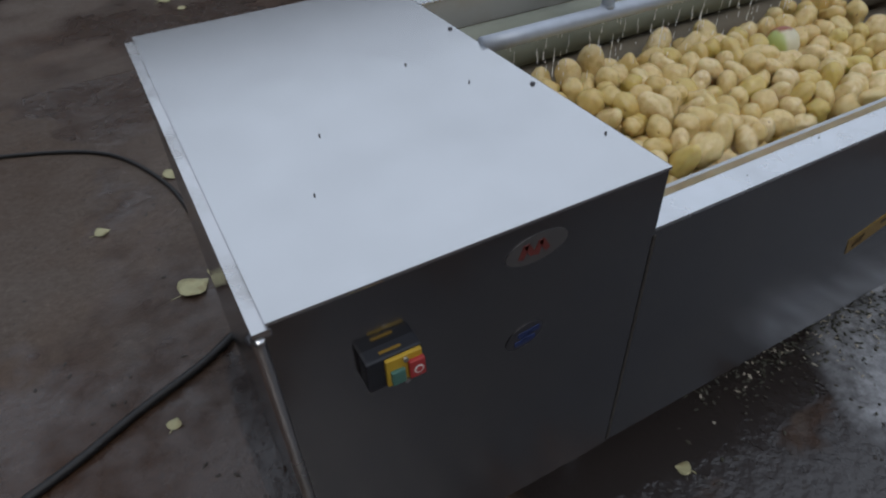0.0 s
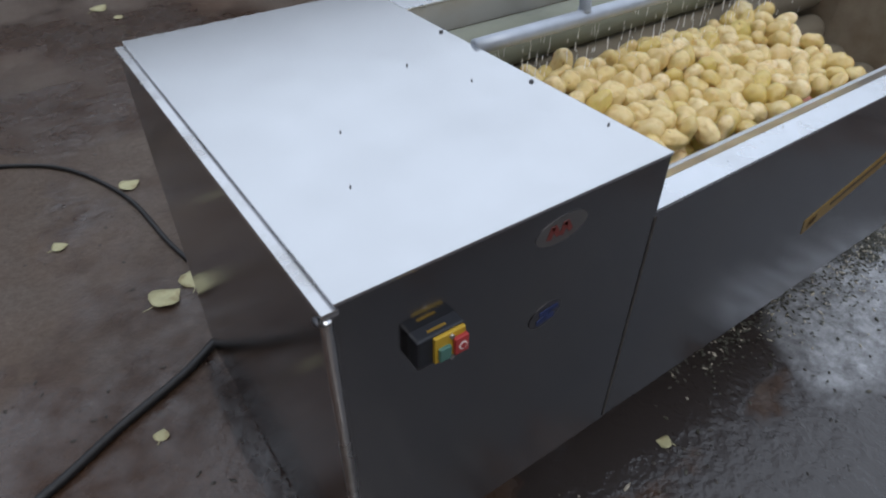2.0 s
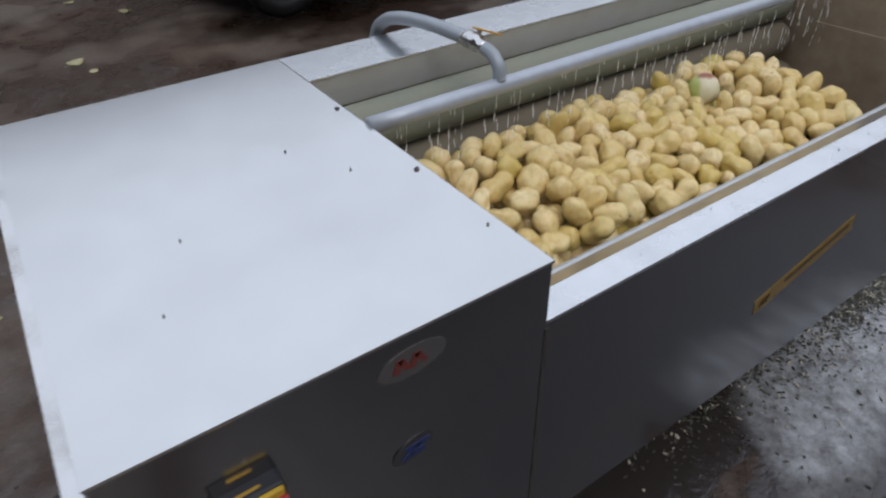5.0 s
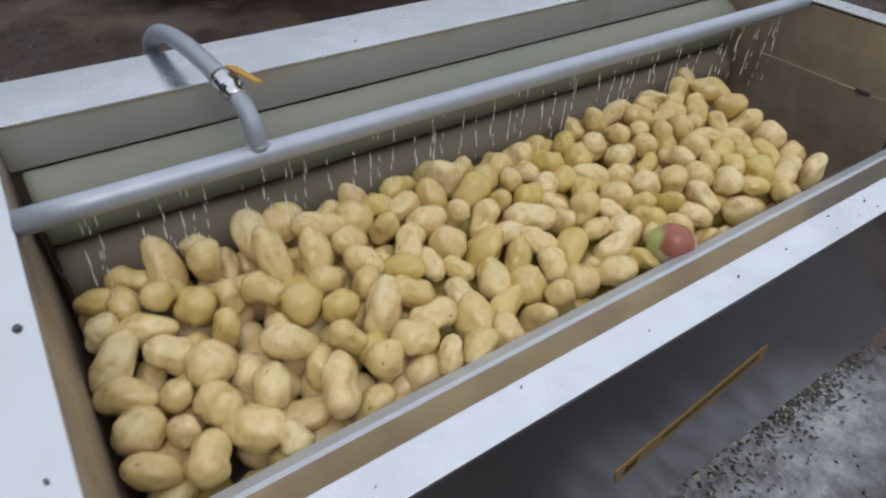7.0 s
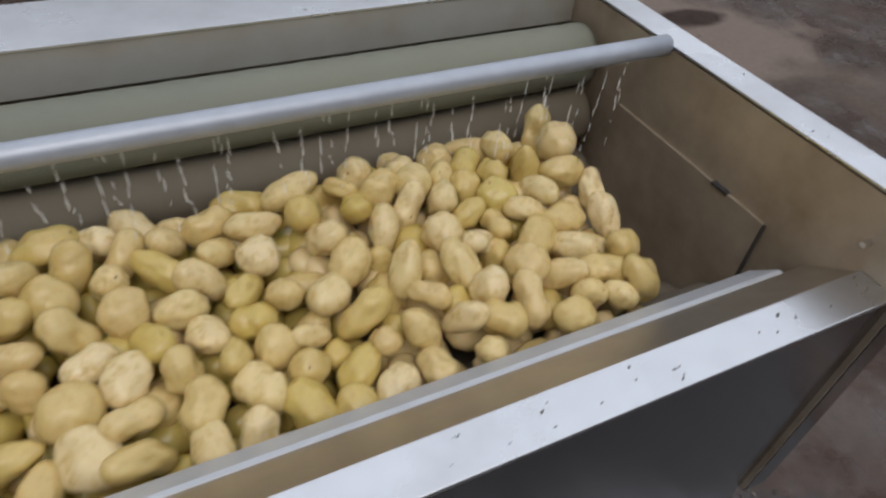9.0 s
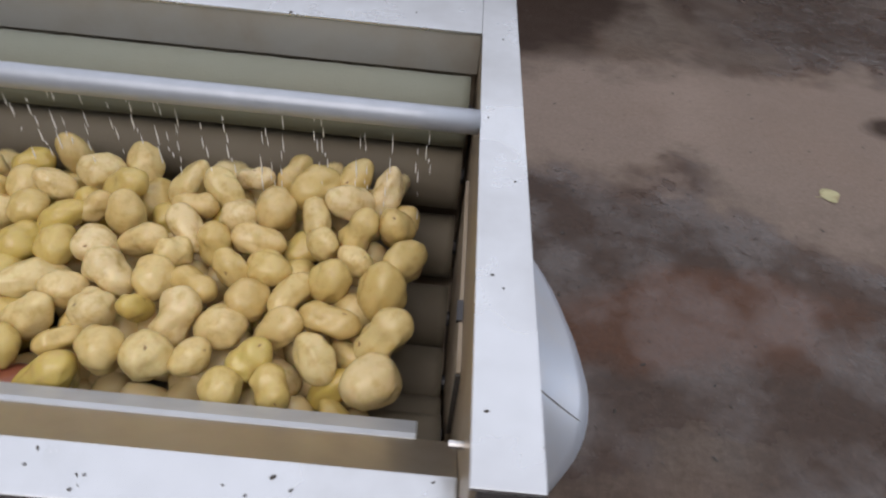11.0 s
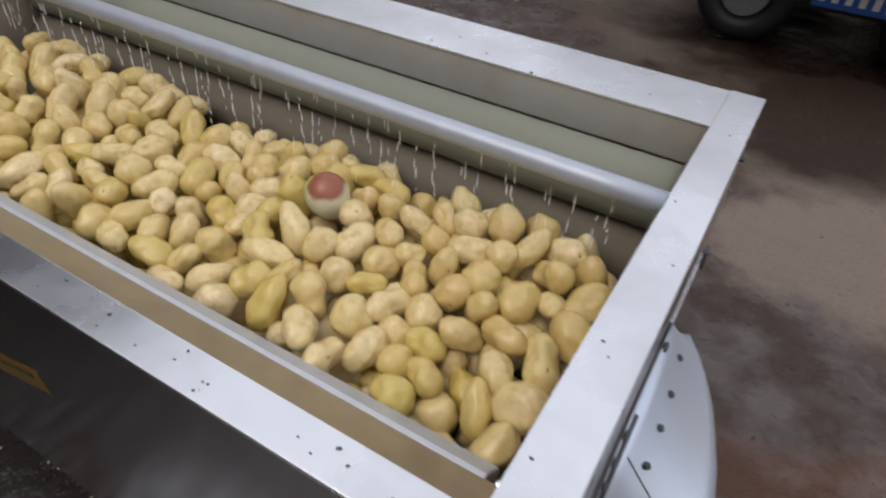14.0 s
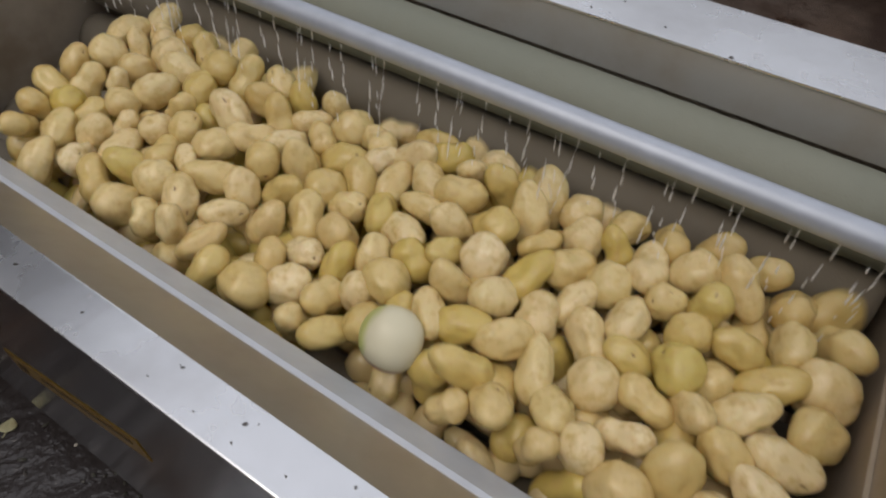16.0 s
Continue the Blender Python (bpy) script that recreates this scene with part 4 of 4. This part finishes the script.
# the second leaf is added where the side panel mirrors the first, as its reflection
for args in ((-0.571, 1.12, 0.094, 20, 1), (-0.478, 1.160, 0.082, 75, 11), (-0.505, 1.79, 0.075, 10, 2), (-0.165, 3.8, 0.10, 30, 3), (-0.11, 3.6, 0.05, 100, 4), (-0.72, 0.66, 0.035, 60, 5), (-0.78, 1.55, 0.05, 15, 6),
             (0.235, -0.03, 0.035, 130, 7), (0.02, 5.2, 0.08, 40, 8), (0.3, 4.7, 0.09, 140, 9), (2.75, 1.55, 0.07, 20, 10)):
    leaf(*args)


def peel_litter():
    """Shreds of skin and grit washed out along the foot of the front sheet."""
    rng = random.Random(12)
    for name, material, count, label in (("dark_peel_shreds", PEEL_DARK, 1300, "dark shreds of potato skin in the puddle"), ("pale_peel_shreds", PEEL_PALE, 300, "pale shreds of potato skin in the puddle")):
        bm = bmesh.new()
        for _ in range(count):
            u = rng.random()
            x = 0.42 + 1.25 * u ** 0.8 + rng.gauss(0, 0.05)
            y = 0.12 - abs(rng.gauss(0, 0.045 + 0.05 * math.sin(u * 3)))
            if rng.random() < 0.12:
                x, y = rng.uniform(-0.2, 1.9), rng.uniform(-0.75, 0.07)
            if rng.random() < 0.38:
                x, y = rng.gauss(1.42, 0.10), rng.gauss(0.07, 0.03)
            s = rng.uniform(0.0015, 0.0045)
            m = pose(x, y, 0.002 + rng.uniform(0, 0.003), rng.uniform(-20, 20), rng.uniform(-20, 20), rng.uniform(0, 360)) @ Matrix.Diagonal((s * rng.uniform(1, 2.8), s, 0.0012, 1))
            q = [m @ Vector(c) for c in ((-1, -.6, 0), (0.2, -1, .3), (1, 0, 0), (0.1, 0.9, .4), (-.8, 0.5, 0), (0, 0, 1.5))]
            vs = [bm.verts.new(c) for c in q]
            for k in range(5):
                bm.faces.new((vs[k], vs[(k + 1) % 5], vs[5]))
        tagged(part(name, bm, material), label, "debris", kind="stuff")


peel_litter()


def yard_grit():
    rng = random.Random(77)
    bm = bmesh.new()
    for _ in range(420):
        x, y = rng.choice([(rng.uniform(-1.3, -0.53), rng.uniform(0.2, 2.6)), (rng.uniform(-0.3, 0.9), rng.uniform(-0.6, -0.02)), (rng.uniform(1.6, 3.2), rng.uniform(0.2, 3.0))])
        s = rng.choice([0.002, 0.003, 0.0045])
        m = pose(x, y, 0.001, 0, 0, rng.uniform(0, 360)) @ Matrix.Diagonal((s * rng.uniform(1, 2.4), s, s * 0.7, 1))
        vs = [bm.verts.new(m @ Vector(c)) for c in ((-1, -.6, 0), (0.2, -1, .1), (1, 0, 0), (0.1, 0.9, .1), (-.8, 0.5, 0), (0, 0, 1.2))]
        for k in range(5):
            bm.faces.new((vs[k], vs[(k + 1) % 5], vs[5]))
    return tagged(part("yard_grit", bm, GRIME_SHADE), "dark grit and crumbs scattered on the concrete", "grit", kind="stuff")


yard_grit()


def wheel_mesh(r, fat):
    bm = bmesh.new()
    n, k = 36, 12
    rings = []
    for i in range(n):
        a = 2 * math.pi * i / n
        rings.append([bm.verts.new(((r - fat + fat * math.cos(b)) * math.cos(a), (r - fat + fat * math.cos(b)) * math.sin(a), 0.075 * math.sin(b))) for b in (2 * math.pi * j / k for j in range(k))])
    for i in range(n):
        for j in range(k):
            bm.faces.new((rings[i][j], rings[(i + 1) % n][j], rings[(i + 1) % n][(j + 1) % k], rings[i][(j + 1) % k]))
    return bm


def car():
    """A small dark parked vehicle, standing side on, with its plate between the wheels."""
    c = thing("parked_car", "small dark parked vehicle with grey wheels and blue plate", "car", at=pose(1.72, 3.80, 0))
    # the forward overhang is added to throw shade on wheels and ground
    prof = [(0.14, 0.40), (0.02, 0.50), (-0.40, 0.56), (-0.43, 0.68), (-0.30, 0.84), (0.35, 1.02), (0.55, 1.42), (1.3, 1.48), (1.6, 1.05), (1.65, 0.95), (1.66, 0.5), (1.55, 0.40)]
    bm = sheet(bmesh.new(), prof, -1.05, 1.05)
    bmesh.ops.bevel(bm, geom=list(bm.edges), offset=0.04, segments=3, affect="EDGES", profile=0.6)
    part("body", bm, CAR_PAINT, c, "dark glossy body", True)
    part("under_tray", slab(bmesh.new(), -0.95, 0.95, 0.22, 1.5, 0.20, 0.42), BLACK, c)
    for x in (-0.55, 0.41):
        for y, way in ((0.04, 1), (1.60, -1)):
            wheel = part("wheel", wheel_mesh(0.275, 0.075), RUBBER, c, "black tyre on a grey rim", True, pose(x, y, 0.275, 90 * way, 0, 0))
            part("rim", disc(bmesh.new(), pose(0, 0, 0.035), 0.150, 0.05, 28, 0.128), RIM_GREY, wheel, "dull grey rim")
            part("hub", disc(bmesh.new(), pose(0, 0, 0.062), 0.026, 0.014, 14), BLACK, wheel, "dark hub")
    plate = part("number_plate", slab(bmesh.new(), -0.22, 0.25, -0.052, -0.040, 0.284, 0.43, 0.004), PLATE_BLUE, c, "blue number plate")
    for k in range(7):
        x = -0.18 + 0.064 * k
        part("plate_bar", slab(bmesh.new(), x - 0.016, x + 0.016, -0.055, -0.051, 0.315, 0.40), WHITE_PRINT, plate)
    part("plate_holder", slab(bmesh.new(), -0.20, 0.22, -0.041, 0.06, 0.36, 0.47, 0.005), BLACK, c)
    part("sill", slab(bmesh.new(), -1.04, 1.04, -0.022, 0.12, 0.43, 0.56, 0.02), RUBBER, c, "black plastic sill")


car()


# ---- what moves ----
def motions():
    axes = GEN.normal(0, 0.45, (COUNT, 3)) + np.array((1.0, 0, 0))
    spins = GEN.uniform(90, 260, COUNT)
    for i, ob in enumerate(potatoes):
        q = Euler([float(a) for a in GEN.uniform(0, 6.28, 3)]).to_quaternion()
        way, rows = Vector(axes[i]).normalized(), []
        for s in range(STEPS):
            v = TRACKS[min(s + 1, STEPS - 1), i] - TRACKS[max(s - 1, 0), i]
            turn = spins[i] * STEP * (1 if v[1] < 0 else 0.3)
            rows.append((s * STEP, Matrix.Translation(TRACKS[s, i]) @ q.to_matrix().to_4x4()))
            wob = Vector(GEN.normal(0, 0.25, 3))
            q = Matrix.Rotation(radians(min(turn, 60)), 4, (way + wob).normalized()).to_quaternion() @ q
        walk(ob, rows)
    walk(radish, [(t, pose(x, y, z, 0, turn, 90 - 75 * math.exp(-((t - 6.2) / 1.3) ** 2))) for t, x, y, z, turn in ROOT_ROWS])
    walk(outlet_heap, [(t, pose(dx, 0, dz)) for t, dx, dz in ((0, -0.36, -0.012), (3, -0.38, -0.012), (5.5, -0.21, -0.006), (6.5, -0.12, 0), (7.5, -0.13, 0), (8.5, -0.06, 0), (10, 0, 0), (12.5, 0.05, 0), (16, 0.05, 0))])
    walk(cabinet_heap, [(t, pose(dx, 0, dz)) for t, dx, dz in ((0, 0, 0), (11, 0, 0), (12.5, 0.04, 0), (14, 0.12, -0.006), (15, 0.16, -0.01), (16, 0.28, -0.012))])
    for k, roller in enumerate(rollers):
        y, z = ROLLERS[k]
        walk(roller, [(0.4 * s, pose(0.74, y, z, 66 * s)) for s in range(41)])
    for ob, x, y, ph in jets:
        rows, f = [], int(ph * 5)
        rows.append((0, pose(x, y, 0.838)))
        n = f + 1
        while n < 480:
            rows.append((n / FPS, pose(x, y, 0.838)))
            if n + 4 < 480:
                rows.append(((n + 4) / FPS, pose(x, y - 0.002, 0.803)))
            n += 5
        rows.append((16.0, pose(x, y, 0.82)))
        walk(ob, rows)


motions()
